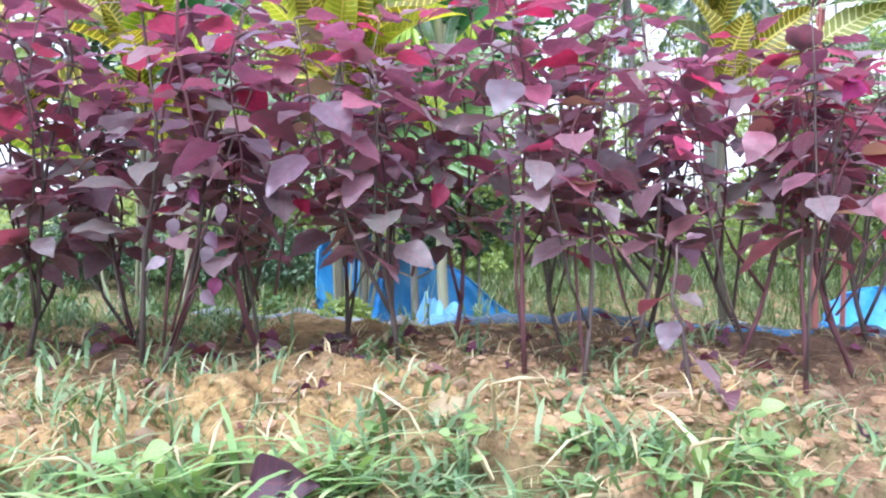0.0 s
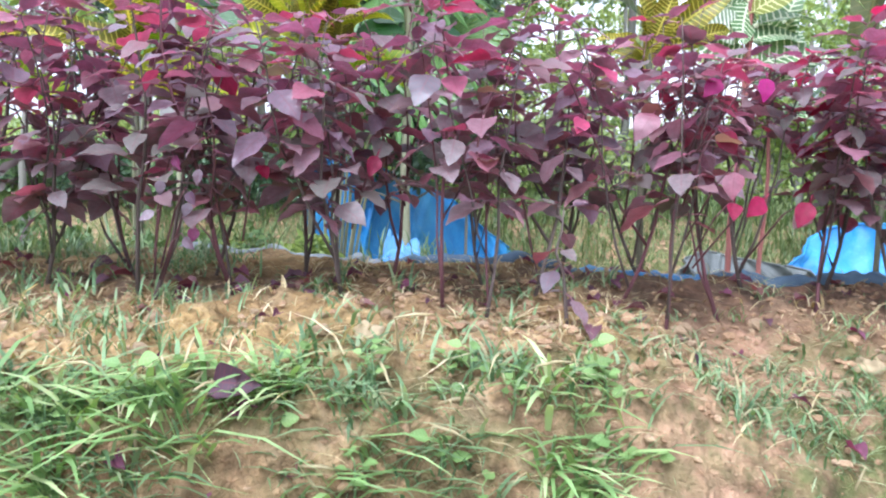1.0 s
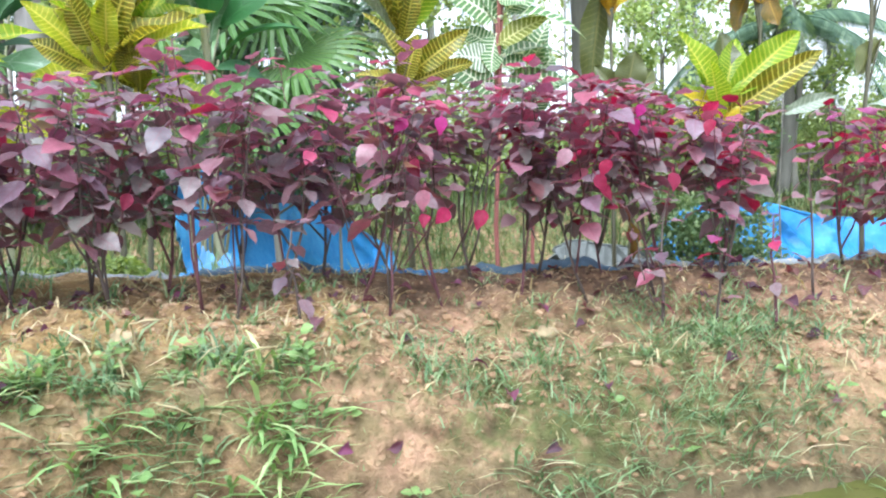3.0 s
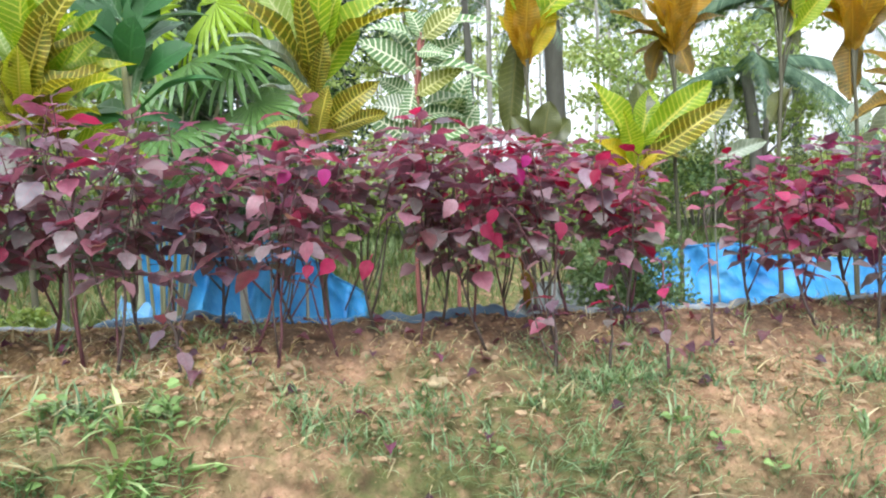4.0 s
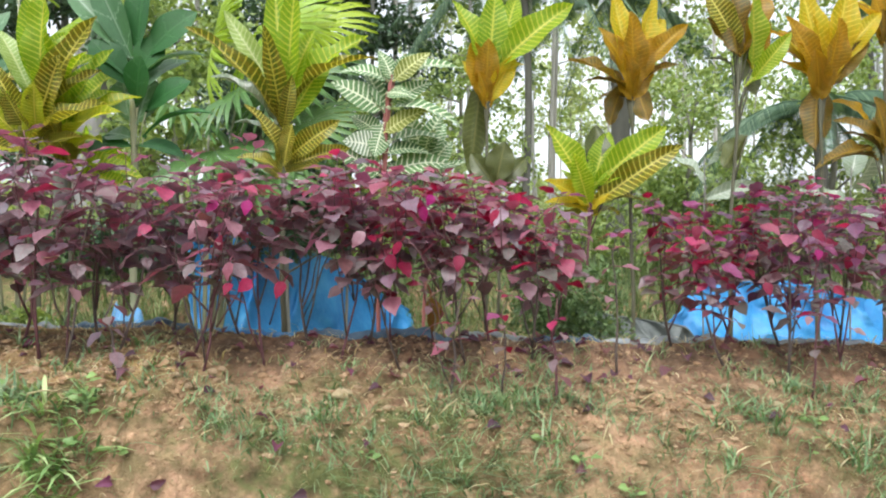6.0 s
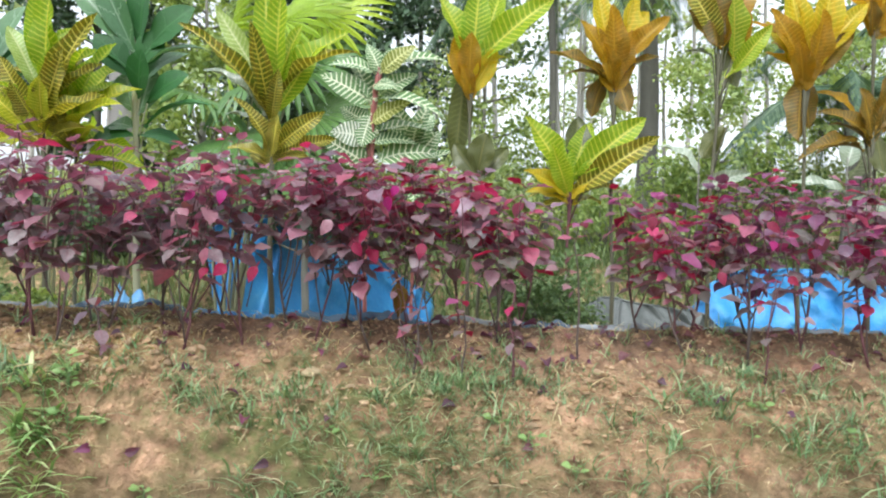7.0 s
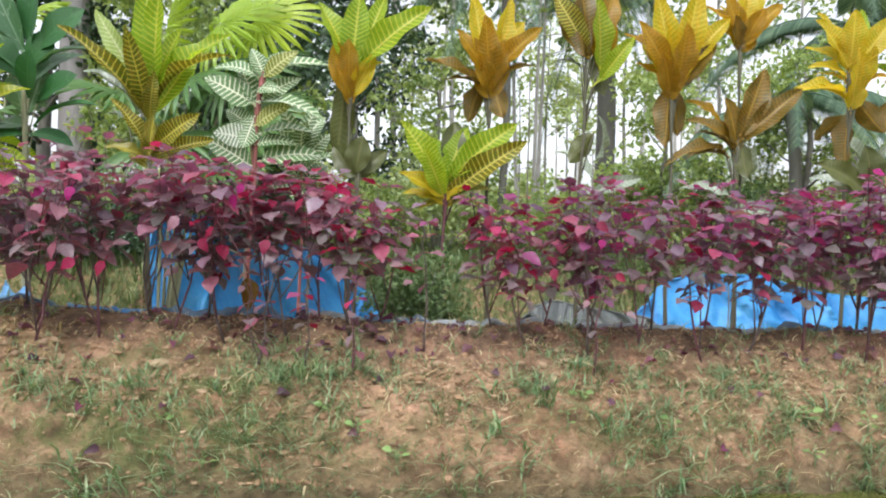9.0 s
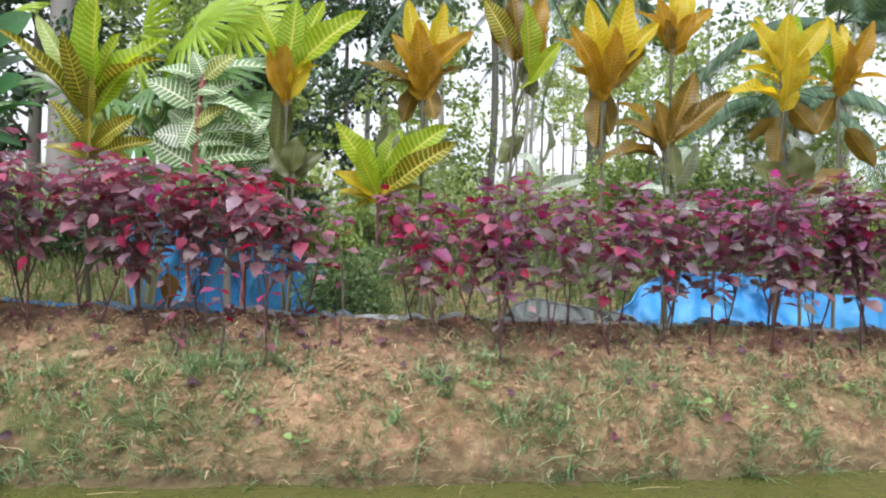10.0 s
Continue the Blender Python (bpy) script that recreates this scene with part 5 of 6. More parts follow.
def tree(x, y, height, girth, crown_mat, trunk_mat, seed, label, first=0.45, leaves=1500, leaf=0.22, lean=0.0, reach=1.8, limbs=9):
    """A slender tree: tapering trunk, rising limbs and a loose crown of small leaves."""
    r = random.Random(seed)
    z0 = ground_z(x, y)
    t = thing("tree", (x, y, z0 - 0.1), label, "tree", "trees behind the far bank")
    bend = r.uniform(-0.25, 0.25)
    pts = [Vector((lean * (i / 8) * height + bend * math.sin(i / 8 * 3), 0.15 * math.sin(i + seed), height * i / 8)) for i in range(9)]
    v, f = tube(pts, [girth * (1.15 if i == 0 else 1.0) * (1 - 0.75 * i / 8) for i in range(9)], 9)
    cs, rs = [], []
    for k in range(limbs):
        q = first + (0.97 - first) * (k + r.random()) / limbs
        i = min(int(q * 8), 7)
        p = pts[i].lerp(pts[i + 1], q * 8 - i)
        a = k * 2.4 + r.uniform(-0.4, 0.4)
        ln = reach * r.uniform(0.55, 1.0) * (1.15 - 0.5 * q)
        e = p + Vector((math.cos(a) * ln, math.sin(a) * ln, ln * r.uniform(0.25, 0.9)))
        mid = p.lerp(e, 0.5) + Vector((0, 0, -0.08 * ln))
        tube([p, mid, e], [girth * 0.28, girth * 0.18, girth * 0.06], 5, v, f)
        for c, rr in ((e, 0.42), (p.lerp(e, 0.65), 0.3)):
            cs.append(c)
            rs.append(rr * reach * r.uniform(0.6, 1.1))
    under("trunk", mesh_of("trunk", v, f, trunk_mat), t)
    q, fc = leaf_cloud(cs, rs, leaves, leaf, seed)
    under("crown", mesh_of("crown", q, fc, crown_mat, None, False), t)
    return t


TREES = [(-4.8, 18.5, 12, 0.16, "light"), (-3.4, 18, 13, 0.17, "light"), (-2.7, 19, 13, 0.17, "light"), (1.2, 18.5, 13, 0.15, "light"), (1.8, 18, 14, 0.17, "mid"), (2.25, 18.3, 14, 0.2, "light"), (4.0, 18, 10, 0.18, "mid"),
         (5.8, 18.5, 13, 0.13, "light"), (6.5, 20, 13, 0.14, "light"), (7.1, 22, 14, 0.15, "mid"), (9.4, 19, 12, 0.15, "light"), (11, 18.5, 12, 0.15, "mid"), (12.5, 20, 13, 0.15, "light"), (14.5, 19, 12, 0.15, "light"), (-7, 19, 12, 0.16, "light"), (-9.5, 20, 13, 0.17, "mid"), (17, 20, 12, 0.15, "light"), (-12.5, 19, 12, 0.16, "mid")]
for n, (tx, ty, th, tg, kind) in enumerate(TREES):
    tree(tx, ty, th, tg * 0.55, M_LIGHTLEAF if kind == "light" else M_MIDLEAF, M_TRUNK, 60 + n, "slender grey-trunked plantation tree with a loose light crown" if kind == "light" else "slender grey-trunked tree with a mid-green crown", 0.46, 720, 0.24, 0.0, 2.0)
tr = random.Random(5)
for n in range(34):
    tx, ty = tr.uniform(-22, 34), tr.uniform(26, 52)
    tree(tx, ty, tr.uniform(11, 16), tr.uniform(0.06, 0.12), tr.choice((M_HAZELEAF, M_LIGHTLEAF)), M_TRUNK if tr.random() < 0.65 else M_DARKTRUNK, 200 + n, "thin straight plantation tree in the distance", 0.45, 520, 0.34, 0.0, 2.4, 8)
tree(0.1, 17.5, 10, 0.22, M_DARKLEAF, M_DARKTRUNK, 90, "dense dark-leaved tree behind the border", 0.12, 17000, 0.2, 0.0, 2.7, 26)
tree(-5.5, 15.5, 7, 0.2, M_DARKLEAF, M_DARKTRUNK, 91, "dense dark-leaved tree behind the border", 0.2, 7000, 0.21, 0.0, 2.2, 16)
tree(-2.9, 14.6, 5.6, 0.12, M_LIGHTLEAF, M_DARKTRUNK, 96, "dense leafy green tree behind the border", 0.12, 6500, 0.18, 0.0, 1.9, 18)
tree(-4.8, 14.7, 12, 0.42, M_LIGHTLEAF, M_PALETRUNK, 95, "large tree with a thick smooth grey trunk", 0.6, 1500, 0.25, 0.0, 2.6, 10)
tree(0.25, 8.9, 4.9, 0.07, M_DARKLEAF, M_DARKTRUNK, 97, "small dense dark-leaved tree below the crest", 0.4, 8000, 0.13, 0.0, 1.15, 20)
tree(3.3, 15.5, 4.6, 0.10, M_LIGHTLEAF, M_DARKTRUNK, 92, "small light-leaved tree on the far bank", 0.3, 2200, 0.16, 0.0, 1.6, 12)
tree(8.2, 14.5, 4.4, 0.10, M_LIGHTLEAF, M_DARKTRUNK, 93, "small light-leaved tree on the far bank", 0.2, 2600, 0.16, 0.0, 1.7, 12)
tree(11.8, 14.5, 5.0, 0.12, M_LIGHTLEAF, M_DARKTRUNK, 94, "small leafy tree on the far bank", 0.2, 2600, 0.17, 0.0, 1.8, 12)


def coconut_palm(x, y, height, girth, seed, label, fronds=13, length=4.2):
    r = random.Random(seed)
    z0 = ground_z(x, y)
    t = thing("coconut_palm", (x, y, z0 - 0.1), label, "palm", "palms behind the hedge")
    pts = [Vector((0.2 * math.sin(i * 0.4), 0, height * i / 8)) for i in range(9)]
    v, f = tube(pts, [girth * (1.2 if i == 0 else 1) * (1 - 0.25 * i / 8) for i in range(9)], 12)
    under("trunk", mesh_of("trunk", v, f, M_PALMTRUNK), t)
    for k in range(fronds):
        a = k * 2.4
        rise = r.uniform(-0.2, 0.9)
        spine = []
        for i in range(9):
            u = i / 8
            spine.append(pts[8] + Vector((math.cos(a) * length * u, math.sin(a) * length * u, length * (rise * u - 0.95 * u * u))))
        vv, ff = tube(spine, [0.035 * (1 - 0.85 * i / 8) for i in range(9)], 5)
        side = Vector((-math.sin(a), math.cos(a), 0))
        for j in range(72):
            u = 0.1 + 0.9 * j / 72
            i = min(int(u * 8), 7)
            p = spine[i].lerp(spine[i + 1], u * 8 - i)
            fw = (spine[i + 1] - spine[i]).normalized()
            ln = 0.75 * math.sin(math.pi * (0.12 + 0.8 * u)) ** 0.6 * length / 4.2
            for sg in (-1, 1):
                d = (side * sg * 0.75 + fw * 0.45 + Vector((0, 0, -0.55))).normalized()
                o = len(vv)
                vv += [p, p + fw * 0.045, p + d * ln * 0.6 + fw * 0.03 + Vector((0, 0, -0.02)), p + d * ln + Vector((0, 0, -0.15 * ln))]
                ff += [(o, o + 1, o + 2), (o, o + 2, o + 3)]
        under("frond", mesh_of("frond", vv, ff, M_FROND, None, False), t)
    return t


coconut_palm(9.1, 21.7, 9.0, 0.36, 3, "coconut palm with a thick dark trunk and drooping fronds")
coconut_palm(4.7, 15.5, 7.6, 0.10, 9, "coconut palm with long drooping grey-green fronds", 13, 3.3)
coconut_palm(14.5, 17, 6.5, 0.14, 12, "coconut palm with drooping fronds")
coconut_palm(11.2, 14.2, 4.0, 0.16, 16, "young coconut palm with long grey-green fronds", 12, 3.2)


def bush(x, y, w, h, mat, count, leaf, seed, label):
    r = random.Random(seed)
    z0 = ground_z(x, y)
    b = thing("bush", (x, y, z0 - 0.02), label, "bush", "bushes behind the hedge")
    cs = [(r.uniform(-w, w), r.uniform(-w, w) * 0.5, h * r.uniform(0.25, 0.85)) for _ in range(8)]
    for c in cs:
        v, f = tube([(c[0] * 0.15, c[1] * 0.15, 0), (c[0] * 0.6, c[1] * 0.6, c[2] * 0.6), c], [0.012 * h + 0.002, 0.008 * h + 0.001, 0.003], 5)
        under("branch", mesh_of("branch", v, f, M_DARKTRUNK), b)
    q, fc = leaf_cloud(cs, [0.33 * h] * 8, count, leaf, seed)
    q[:, 2] = np.maximum(q[:, 2], 0.01)
    under("foliage", mesh_of("foliage", q, fc, mat, None, False), b)
    return b


bush(2.18, 1.82, 0.15, 0.42, M_MIDLEAF, 4200, 0.026, 1, "green ferny bush behind the hedge gap")
bush(-0.5, 2.0, 0.3, 0.22, M_MIDLEAF, 900, 0.03, 5, "low green bush behind the hedge")
bush(-0.15, 1.95, 0.25, 0.2, M_LIGHTLEAF, 1000, 0.03, 6, "low light green bush behind the hedge")
bush(-0.9, 1.9, 0.3, 0.24, M_MIDLEAF, 1000, 0.03, 7, "low green bush behind the hedge")
bush(-1.4, 1.95, 0.3, 0.28, M_MIDLEAF, 1000, 0.03, 8, "low green bush behind the hedge")
for n, (bx, by, bh, bm) in enumerate(((-2.3, 4.4, 4.3, M_LIGHTLEAF), (-3.4, 5.2, 4.8, M_MIDLEAF), (0.9, 9.0, 4.2, M_LIGHTLEAF))):
    tree(bx, by, bh, 0.03, bm, M_DARKTRUNK, 140 + n, "slim leafy sapling growing below the crest", 0.55, 900, 0.14, 0.0, 0.8, 12)
br = random.Random(12)
for n in range(34):
    bx = -14 + n * 1.35 + br.uniform(-0.4, 0.4)
    bush(bx, br.uniform(14.2, 16.5), 0.9, br.uniform(1.0, 2.2) + (1.3 if bx > 2.5 else 0.0), br.choice((M_LIGHTLEAF, M_HAZELEAF, M_LIGHTLEAF, M_MIDLEAF)), 1500, 0.15, 300 + n, "leafy green bush on top of the far bank")


# Dark bushes added to darken the far bank's left end, for tree shade.
for n in range(11):
    bush(-8.5 + n * 0.62 + br.uniform(-0.2, 0.2), br.uniform(13.6, 15.0), 0.6, br.uniform(1.0, 1.6), br.choice((M_MIDLEAF, M_DARKLEAF)), 1100, 0.11, 400 + n, "added dark green bush on the far bank")


def far_wood():
    """The wood's far edge, one mass of foliage."""
    g = np.random.default_rng(3)
    n = 520
    cs = np.stack([g.uniform(-70, 80, n), g.uniform(55, 75, n), g.uniform(0.5, 6, n)], 1)
    q, f = leaf_cloud(cs, g.uniform(1.2, 2.8, n), 60000, 0.75, 8)
    tagged(new("far_wood", mesh_of("far_wood", q, f, M_HAZELEAF, None, False)), "haze-paled green edge of a distant wood", "woods", kind="stuff")


far_wood()


# ---- grass, weeds and litter on the bank ----
def blades(name, px, py, length, width, lean, mat, label, seed, stiff=0.5):
    """Bent tapering blades at the given places."""
    g = np.random.default_rng(seed)
    n = len(px)
    pz = land(px, py) - 0.004
    a = g.uniform(0, 2 * np.pi, n)
    d = np.stack([np.cos(a), np.sin(a), np.zeros(n)], 1)
    s = np.stack([-np.sin(a), np.cos(a), np.zeros(n)], 1)
    up = np.array([0, 0, 1.0])
    base = np.stack([px, py, pz], 1)
    verts = []
    for u, w in ((0, 0.7), (0.35, 1.0), (0.7, 0.75)):
        c = base + d * (lean * length * u ** 1.5)[:, None] + up * (length * (u - stiff * lean * u * u))[:, None]
        verts += [c - s * (width * w / 2)[:, None], c + s * (width * w / 2)[:, None]]
    verts.append(base + d * (lean * length)[:, None] + up * (length * (1 - stiff * lean))[:, None])
    v = np.stack(verts, 1).reshape(-1, 3)
    i = np.arange(n)[:, None] * 7
    quads = np.concatenate([i + np.array([[0, 1, 3, 2]]), i + np.array([[2, 3, 5, 4]])]).tolist()
    tris = (i + np.array([[4, 5, 6]])).tolist()
    return tagged(new(name, mesh_of(name, v, quads + tris, mat)), label, "grass", kind="stuff")


def tuft_places(count, per, radius, density, seed, x0=-1.5, x1=5.8, d0=-0.01, d1=0.95):
    g = np.random.default_rng(seed)
    x, d = g.uniform(x0, x1, count), g.uniform(d0, d1, count)
    keep = g.uniform(0, 1, count) < density(x, d)
    x, d = x[keep], d[keep]
    k = g.integers(per[0], per[1], len(x))
    x, d, sz = np.repeat(x, k), np.repeat(d, k), np.repeat(g.uniform(0.6, 1.25, len(x)), k)
    x = x + g.normal(0, radius, len(x))
    y = shore(x) + d + g.normal(0, radius, len(x))
    ok = y > shore(x) - 0.015
    return x[ok], y[ok], sz[ok]


def lush(x, d):
    patch = smooth_noise(x, d, 0.28, 11)
    low = np.clip(1.25 - d / np.interp(x, [0.6, 1.2], [0.22, 0.5]), 0, 1)
    bare = 1 - np.exp(-((x - 0.78) / 0.1) ** 2 - ((d - 0.12) / 0.12) ** 2) - np.exp(-((x - 2.02) / 0.09) ** 2 - ((d - 0.15) / 0.14) ** 2)
    left = np.where(x < 0.75, 0.4, np.where(x < 1.9, 0.42, 0.25))
    steep = (x < 0.72) & (d < 0.2)
    return (np.clip((patch - np.where(steep, 0.28, 0.36)) * np.where(steep, 2.4, 4.2), 0, 1) * np.where(steep, 0.75, low * left) + 0.03 * (d < 0.7)) * bare


gx, gy, gs = tuft_places(11000, (8, 16), 0.017, lush, 1)
g0 = np.random.default_rng(2)
blades("bank_grass", gx, gy, gs * g0.uniform(0.035, 0.10, len(gx)), np.where(gx < 0.75, 1.3, 0.8) * g0.uniform(0.003, 0.007, len(gx)), g0.uniform(0.5, 1.5, len(gx)), M_GRASS, "tufts of green grass growing on the clay bank", 3)


def rank(x, d):
    """Broad-bladed grass: thick towards the shallow end, in clumps elsewhere."""
    patch = smooth_noise(x, d, 0.2, 29)
    return np.clip((patch - 0.44) * 4, 0, 1) * np.clip(1.4 - d / np.interp(x, [0.6, 1.2], [0.15, 0.24]), 0, 1) * (np.where(x < 0.72, 1.5, 0.1) + 0.2 * (d < 0.05)) * (1 - np.exp(-((x - 0.78) / 0.1) ** 2 - ((d - 0.12) / 0.12) ** 2))


gx, gy, gs = tuft_places(6500, (7, 14), 0.012, rank, 31)
for name, part_of, mat, label in (("broad_grass", gx < 0.8, M_BROADGRASS, "clumps of broad-bladed arching bright grass on the bank"), ("coarse_grass", gx >= 0.8, M_GRASS, "clumps of coarse arching green grass on the bank")):
    k = int(part_of.sum())
    blades(name, gx[part_of], gy[part_of], gs[part_of] * g0.uniform(0.07, 0.16, k), (0.013 if name == "broad_grass" else 0.0085) * g0.uniform(0.5, 1.0, k), g0.uniform(0.6, 1.5, k), mat, label, 33, 0.6)
gx, gy, gs = tuft_places(9000, (3, 8), 0.02, lambda x, d: 0.4 * np.clip(1.2 - d / 0.6, 0.1, 1), 4)
blades("short_grass", gx, gy, gs * g0.uniform(0.015, 0.04, len(gx)), g0.uniform(0.002, 0.004, len(gx)), g0.uniform(0.2, 1.2, len(gx)), M_GRASS, "short sparse grass blades on the bank", 5)
gx, gy, gs = tuft_places(9500, (1, 5), 0.02, lambda x, d: np.where(x < 0.8, 0.3, 0.16), 6)
blades("dry_straw", gx, gy, gs * g0.uniform(0.03, 0.09, len(gx)), g0.uniform(0.0015, 0.0035, len(gx)), g0.uniform(0.9, 1.7, len(gx)), M_STRAW, "dry pale straw lying among the grass", 7, 0.55)
gx, gy, gs = tuft_places(3000, (1, 3), 0.02, lambda x, d: 0.35 * np.clip(1.3 - d / 0.6, 0.15, 1), 41)
blades("dead_grass", gx, gy, gs * g0.uniform(0.04, 0.11, len(gx)), g0.uniform(0.003, 0.0075, len(gx)), g0.uniform(0.9, 1.8, len(gx)), M_STRAW, "bent pale dead grass leaves on the bank", 43, 0.5)
gx, gy, gs = tuft_places(2600, (4, 9), 0.02, lambda x, d: np.clip((smooth_noise(x, d, 0.35, 17) - 0.3) * 2, 0, 1) * np.where((x < -0.2) | ((x > 1.7) & (x < 2.5)), 1.0, 0.12), 8, -2.2, 6.4, 1.0, 1.6)
blades("rough_grass", gx, gy, gs * g0.uniform(0.05, 0.15, len(gx)), g0.uniform(0.003, 0.006, len(gx)), g0.uniform(0.2, 0.9, len(gx)), M_GRASS, "rough green grass behind the hedge", 9)
gx, gy, gs = tuft_places(1500, (5, 11), 0.02, lambda x, d: np.clip((smooth_noise(x, d, 0.22, 53) - 0.35) * 2.2, 0, 1) * np.clip((0.1 - x) / 0.3, 0, 1) * np.where(d < 0.52, 0.3, 1.0), 51, -1.5, 0.15, 0.25, 1.1)
blades("crest_grass", gx, gy, gs * g0.uniform(0.025, 0.08, len(gx)), g0.uniform(0.003, 0.006, len(gx)), g0.uniform(0.3, 1.2, len(gx)), M_GRASS, "green grass along the crest among the hedge stems", 52)
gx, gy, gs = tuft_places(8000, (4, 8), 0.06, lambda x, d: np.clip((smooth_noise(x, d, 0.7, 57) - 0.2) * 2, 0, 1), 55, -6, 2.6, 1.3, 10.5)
blades("slope_grass", gx, gy, gs * g0.uniform(0.07, 0.2, len(gx)), g0.uniform(0.006, 0.014, len(gx)), g0.uniform(0.2, 1.0, len(gx)), M_SLOPEGRASS, "rough grass behind the hedge with shade painted into its green", 56)
for name, x0, x1, seed in (("verge_grass", -14, -1.45, 61), ("verge_grass", 5.7, 18, 62)):
    gx, gy, gs = tuft_places(9000, (6, 12), 0.03, lambda x, d: np.clip((smooth_noise(x, d, 0.3, 63) - 0.3) * 2, 0, 1) * np.where(d < 0.35, 1.0, 0.35), seed, x0, x1, 0.0, 1.3)
    blades(name, gx, gy, gs * g0.uniform(0.03, 0.1, len(gx)), g0.uniform(0.004, 0.009, len(gx)), g0.uniform(0.4, 1.4, len(gx)), M_GRASS, "patchy green grass along the bank", seed + 5)
gx, gy, gs = tuft_places(15000, (5, 9), 0.12, lambda x, d: np.clip((smooth_noise(x, d, 2.0, 19) - 0.15) * 2, 0, 1), 10, -14, 26, 11.6, 18)
blades("far_grass", gx, gy, gs * g0.uniform(0.18, 0.5, len(gx)), g0.uniform(0.015, 0.03, len(gx)), g0.uniform(0.2, 0.9, len(gx)), M_FARGRASS, "rough grass on the far bank", 11)


def clods():
    """Loose lumps of clay, one scatter."""
    g = np.random.default_rng(12)
    phi = (1 + 5 ** 0.5) / 2
    ico = np.array([(-1, phi, 0), (1, phi, 0), (-1, -phi, 0), (1, -phi, 0), (0, -1, phi), (0, 1, phi), (0, -1, -phi), (0, 1, -phi), (phi, 0, -1), (phi, 0, 1), (-phi, 0, -1), (-phi, 0, 1)]) / 1.9
    tri = np.array([(0, 11, 5), (0, 5, 1), (0, 1, 7), (0, 7, 10), (0, 10, 11), (1, 5, 9), (5, 11, 4), (11, 10, 2), (10, 7, 6), (7, 1, 8), (3, 9, 4), (3, 4, 2), (3, 2, 6), (3, 6, 8), (3, 8, 9), (4, 9, 5), (2, 4, 11), (6, 2, 10), (8, 6, 7), (9, 8, 1)])
    n = 16000
    x, d = g.uniform(-1.3, 5.6, n), np.clip(g.normal(0.38, 0.2, n), 0.02, 0.9)
    keep = g.uniform(0, 1, n) < np.clip(smooth_noise(x, d, 0.25, 23) * 1.6 - 0.3, 0.08, 1)
    x, d = x[keep], d[keep]
    y = shore(x) + d
    n = len(x)
    r = g.uniform(0.0025, 0.009, n) * np.where(g.uniform(0, 1, n) < 0.12, 2.0, 1)
    v = ico[None] * g.uniform(0.65, 1.25, (n, 12, 1)) * r[:, None, None] * g.uniform(0.7, 1.3, (n, 1, 3)) * np.array([1, 1, 0.7])
    v += np.stack([x, y, land(x, y) + r * 0.25], 1)[:, None]
    f = tri[None] + (np.arange(n) * 12)[:, None, None]
    tagged(new("clay_clods", mesh_of("clay_clods", v.reshape(-1, 3), f.reshape(-1, 3), M_CLOD, None, False)), "loose crumbs and clods of orange clay", "soil", kind="stuff")


clods()
cr = random.Random(31)
CLODS = []
for n in range(6):
    bm = bmesh.new()
    bmesh.ops.create_icosphere(bm, subdivisions=2, radius=1.0)
    for v in bm.verts:
        v.co *= 0.85 + 0.5 * noise.noise(v.co * 1.2 + Vector((n * 3.1, 0, 0))) + 0.2 * noise.noise(v.co * 3.5 + Vector((0, n, 0)))
        v.co.z *= 0.7
    me = bpy.data.meshes.new("clod")
    bm.to_mesh(me)
    bm.free()
    me.materials.append(M_CLOD)
    CLODS.append(me)
for n in range(110):
    x = cr.uniform(-0.6, 1.0) if n < 55 else cr.uniform(1.0, 5.0)
    y = float(shore(x)) + cr.gauss(0.38, 0.1)
    ob = new("clod", cr.choice(CLODS))
    s = cr.uniform(0.008, 0.018)
    ob.matrix_basis = Matrix.Translation((x, y, ground_z(x, y) + s * 0.15)) @ Matrix.Rotation(cr.uniform(0, 6.28), 4, "Z") @ Matrix.Diagonal((s * 1.2, s, s, 1))
    tagged(ob, "crumbly clod of orange clay on the bank", "clod", "clods on the bank")


def stone(x, y, r, seed, label):
    bm = bmesh.new()
    bmesh.ops.create_icosphere(bm, subdivisions=3, radius=r)
    for v in bm.verts:
        p = v.co * (1 / r)
        v.co *= 0.8 + 0.45 * noise.noise(p * 1.3 + Vector((seed, 0, 0))) + 0.12 * noise.noise(p * 4 + Vector((seed, 3, 0)))
        v.co.z *= 0.75
    me = bpy.data.meshes.new("stone")
    bm.to_mesh(me)
    bm.free()
    me.materials.append(M_STONE)
    me.polygons.foreach_set("use_smooth", [True] * len(me.polygons))
    ob = new("stone", me)
    ob.location = (x, y, ground_z(x, y) + r * 0.2)
    return tagged(ob, label, "stone", "stones on the bank")


stone(0.228, 0.957, 0.034, 1, "pale yellow lump of stone bedded in the clay")
stone(1.272, 1.13, 0.034, 2, "pale lichen-grey stone bedded in the bank")
stone(1.65, 0.98, 0.016, 3, "small pale stone on the bank")
stone(2.6, 1.02, 0.018, 4, "small pale stone on the bank")
stone(0.62, 0.8, 0.014, 5, "small pale stone near the water")

DEAD = leaf_set("fallen_leaf", M_DEADLEAF, 0.07, 0.045, ovate, 4, nu=6, nv=4, fold=0.7, droop=0.9, wave=0.05, stalk=0.01)


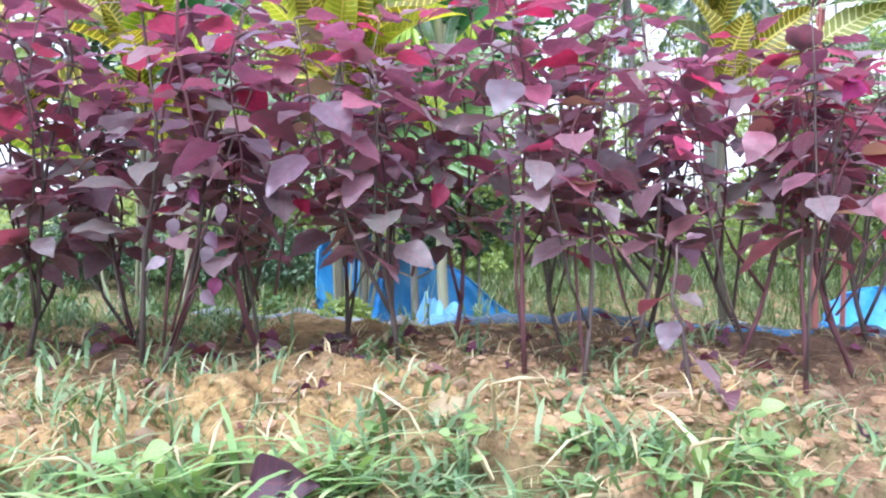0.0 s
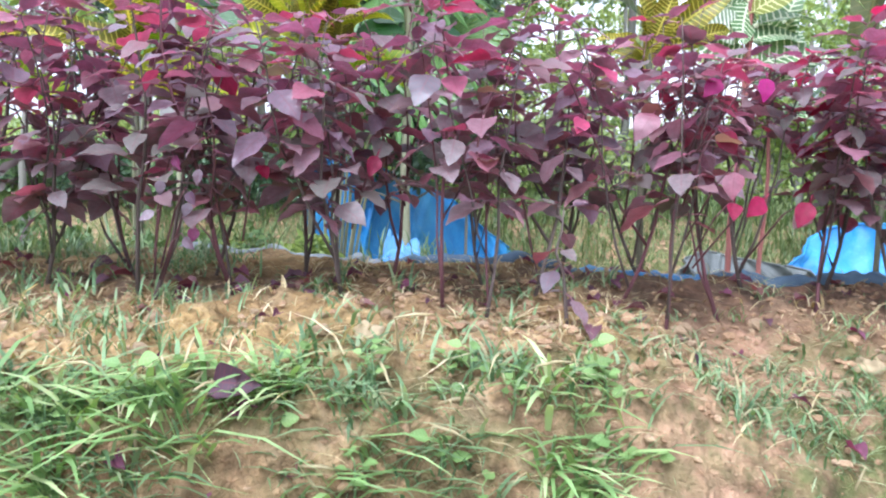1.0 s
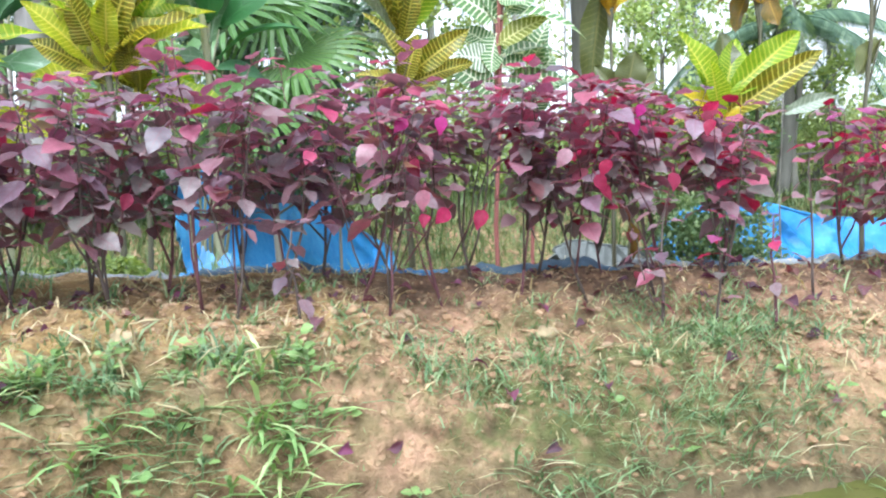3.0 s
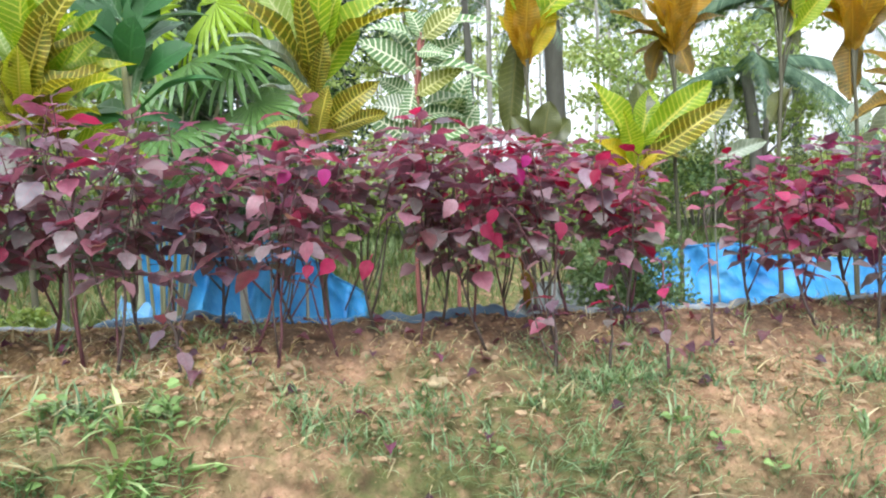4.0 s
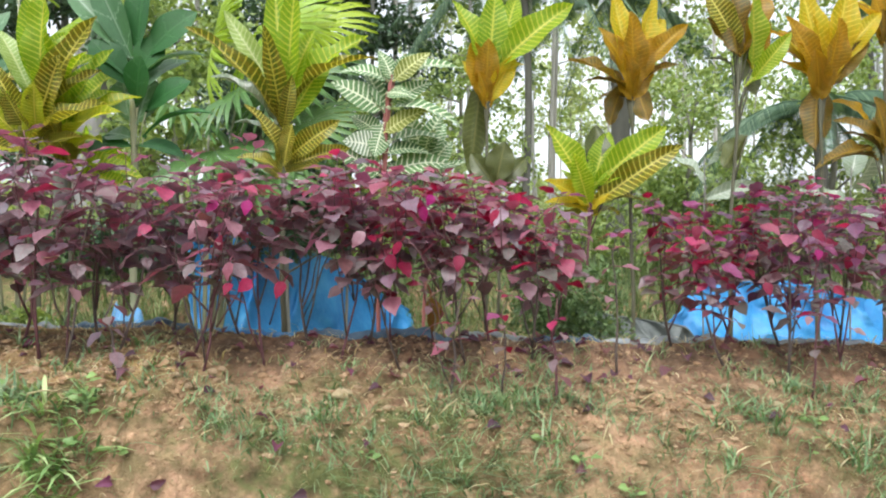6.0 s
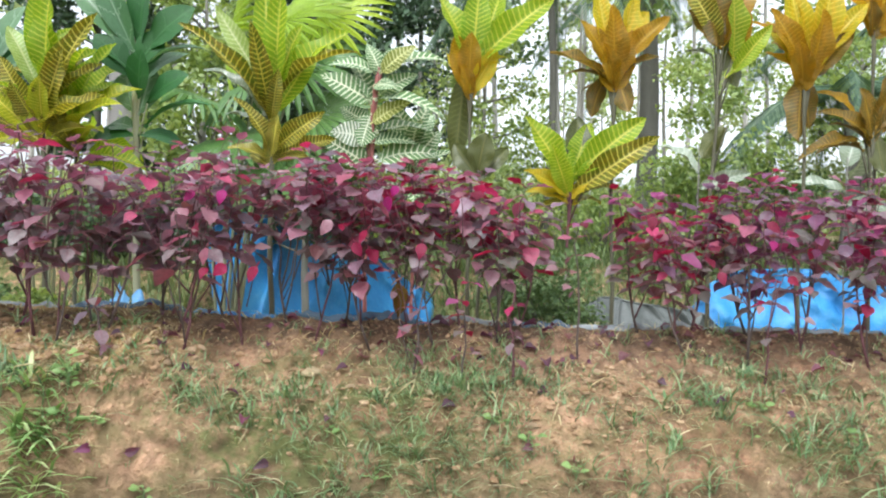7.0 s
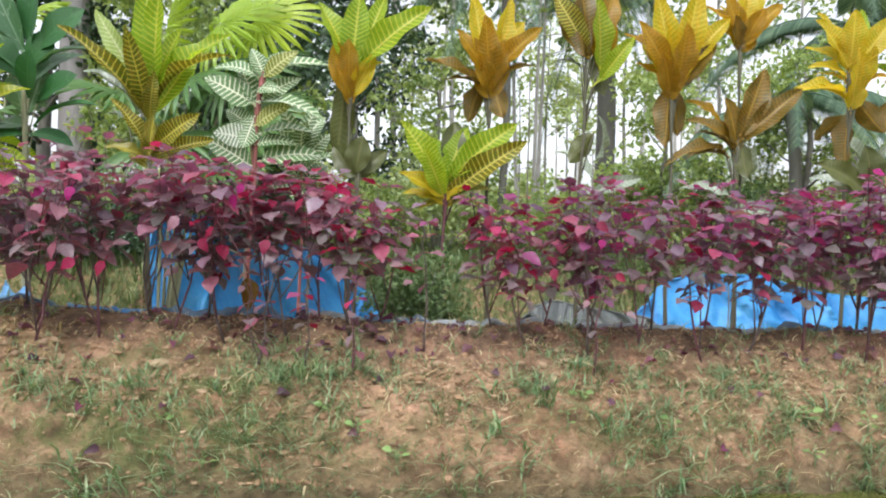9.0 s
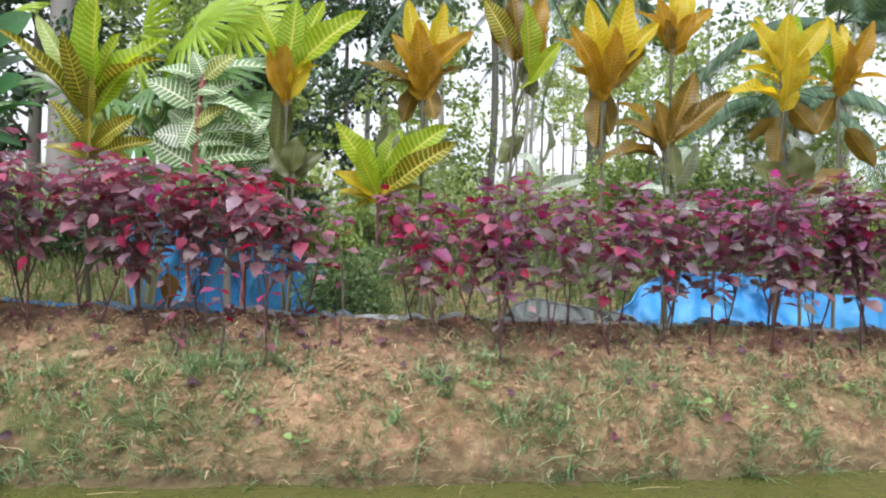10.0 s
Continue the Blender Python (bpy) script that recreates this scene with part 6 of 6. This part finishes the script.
def fallen_leaf(x, y, seed, size=1.0):
    r = random.Random(seed)
    e = 0.03
    n = Vector((ground_z(x - e, y) - ground_z(x + e, y), ground_z(x, y - e) - ground_z(x, y + e), 2 * e)).normalized()
    ob = new("fallen_leaf", r.choice(DEAD))
    a = r.uniform(0, 6.28)
    ob.matrix_basis = aim((x, y, ground_z(x, y) + (0.012 if size < 1.2 else 0.028)), (math.cos(a), math.sin(a), 0.15), n + Vector((r.uniform(-0.3, 0.3), r.uniform(-0.3, 0.3), 0)), size * r.uniform(0.7, 1.1), r.uniform(-0.4, 0.4))
    return tagged(ob, "curled fallen purple leaf lying on the bank", "leaf", "fallen leaves on the bank")


for n, (fx, fy) in enumerate(((0.02, 0.717), (0.09, 0.712), (0.873, 1.057), (0.714, 1.197), (0.72, 0.80), (0.8, 0.81), (1.2, 0.83), (1.393, 1.144), (-0.1, 0.66), (0.02, 0.65), (1.95, 0.86), (2.02, 1.0), (3.3, 0.96), (3.55, 0.92))):
    fallen_leaf(fx, fy, 700 + n, 1.25 if n < 2 else 0.75)
lr = random.Random(77)
for n in range(320):
    fx = lr.uniform(-1.2, 5.4)
    fallen_leaf(fx, float(shore(fx)) + (lr.gauss(0.64, 0.12) if n % 5 else lr.uniform(0.05, 0.7)), 800 + n, lr.uniform(0.5, 0.95))

WEED = leaf_set("leaf", M_WEED, 0.03, 0.023, ovate, 4, nu=5, nv=4, fold=0.2, droop=0.4, wave=0.03, stalk=0.016)


def weed(x, y, n, h, seed):
    r = random.Random(seed)
    w = thing("weed", (x, y, ground_z(x, y) - 0.005), "low broad-leaved green weed on the bank", "weed", "weeds on the bank")
    v, f = tube([(0, 0, 0), (0.004, 0, h * 0.5), (0.0, 0.005, h)], [0.0022, 0.0018, 0.001], 5)
    under("stem", mesh_of("stem", v, f, M_GRASS), w)
    for k in range(n):
        a = k * 2.4 + r.uniform(-0.3, 0.3)
        t = 0.25 + 0.75 * (k + 1) / n
        under("leaf", r.choice(WEED), w, aim((0, 0, h * t), (math.cos(a), math.sin(a), 0.35), (0, -0.35, 1), r.uniform(0.45, 1.25), r.uniform(-0.5, 0.5)))
    return w


wr = random.Random(9)
for n in range(64):
    fx = wr.uniform(-0.75, 0.7) if n < 44 else wr.uniform(0.5, 5)
    weed(fx, float(shore(fx)) + wr.uniform(0.02, 0.2), wr.randint(4, 8), wr.uniform(0.02, 0.075), 900 + n)


for n, (sx, sy, sa, sl) in enumerate(((0.74, 0.68, 0.05, 0.2), (0.98, 0.66, -0.15, 0.18), (1.55, 0.68, 0.1, 0.14), (1.3, 0.56, 0.9, 0.05), (1.62, 0.56, -0.5, 0.03), (1.7, 0.5, 0.4, 0.04), (3.2, 0.7, 0.1, 0.16))):
    v, f = tube([(-sl / 2, 0, 0), (0, 0.006, 0.002), (sl / 2, 0, 0)], [0.0007, 0.001, 0.0006], 5)
    straw = new("floating_straw", mesh_of("floating_straw", v, f, M_STRAW))
    straw.matrix_basis = Matrix.Translation((sx, sy, WATER + 0.001)) @ Matrix.Rotation(sa, 4, "Z")
    tagged(straw, "wet brown stalk floating on the pond water", "straw", "stalks on the water")


def dry_stalk(x, y, length, seed):
    """A pale dead stalk, bent over at a joint."""
    r = random.Random(seed)
    z = ground_z(x, y) - 0.004
    a, b = r.uniform(0, 6.28), r.uniform(0, 6.28)
    knee = Vector((math.cos(a) * length * 0.25, math.sin(a) * length * 0.25, length * r.uniform(0.35, 0.6)))
    tip = knee + Vector((math.cos(b), math.sin(b), r.uniform(-0.8, 0.2))) * length * 0.55
    tip.z = max(tip.z, 0.004)
    v, f = tube([(0, 0, 0), knee * 0.5, knee, knee.lerp(tip, 0.5) + Vector((0, 0, 0.004)), tip], [0.0022, 0.0024, 0.0026, 0.0028, 0.0012], 5)
    ob = new("dry_stalk", mesh_of("dry_stalk", v, f, M_STRAW))
    ob.location = (x, y, z)
    return tagged(ob, "pale bent dead grass stalk on the bank", "stalk", "dead stalks on the bank")


sr = random.Random(55)
for n in range(34):
    sx = sr.uniform(-0.45, 0.6) if n < 20 else sr.uniform(0.6, 4.6)
    dry_stalk(sx, float(shore(sx)) + sr.uniform(0.05, 0.34), sr.uniform(0.06, 0.13), 1200 + n)
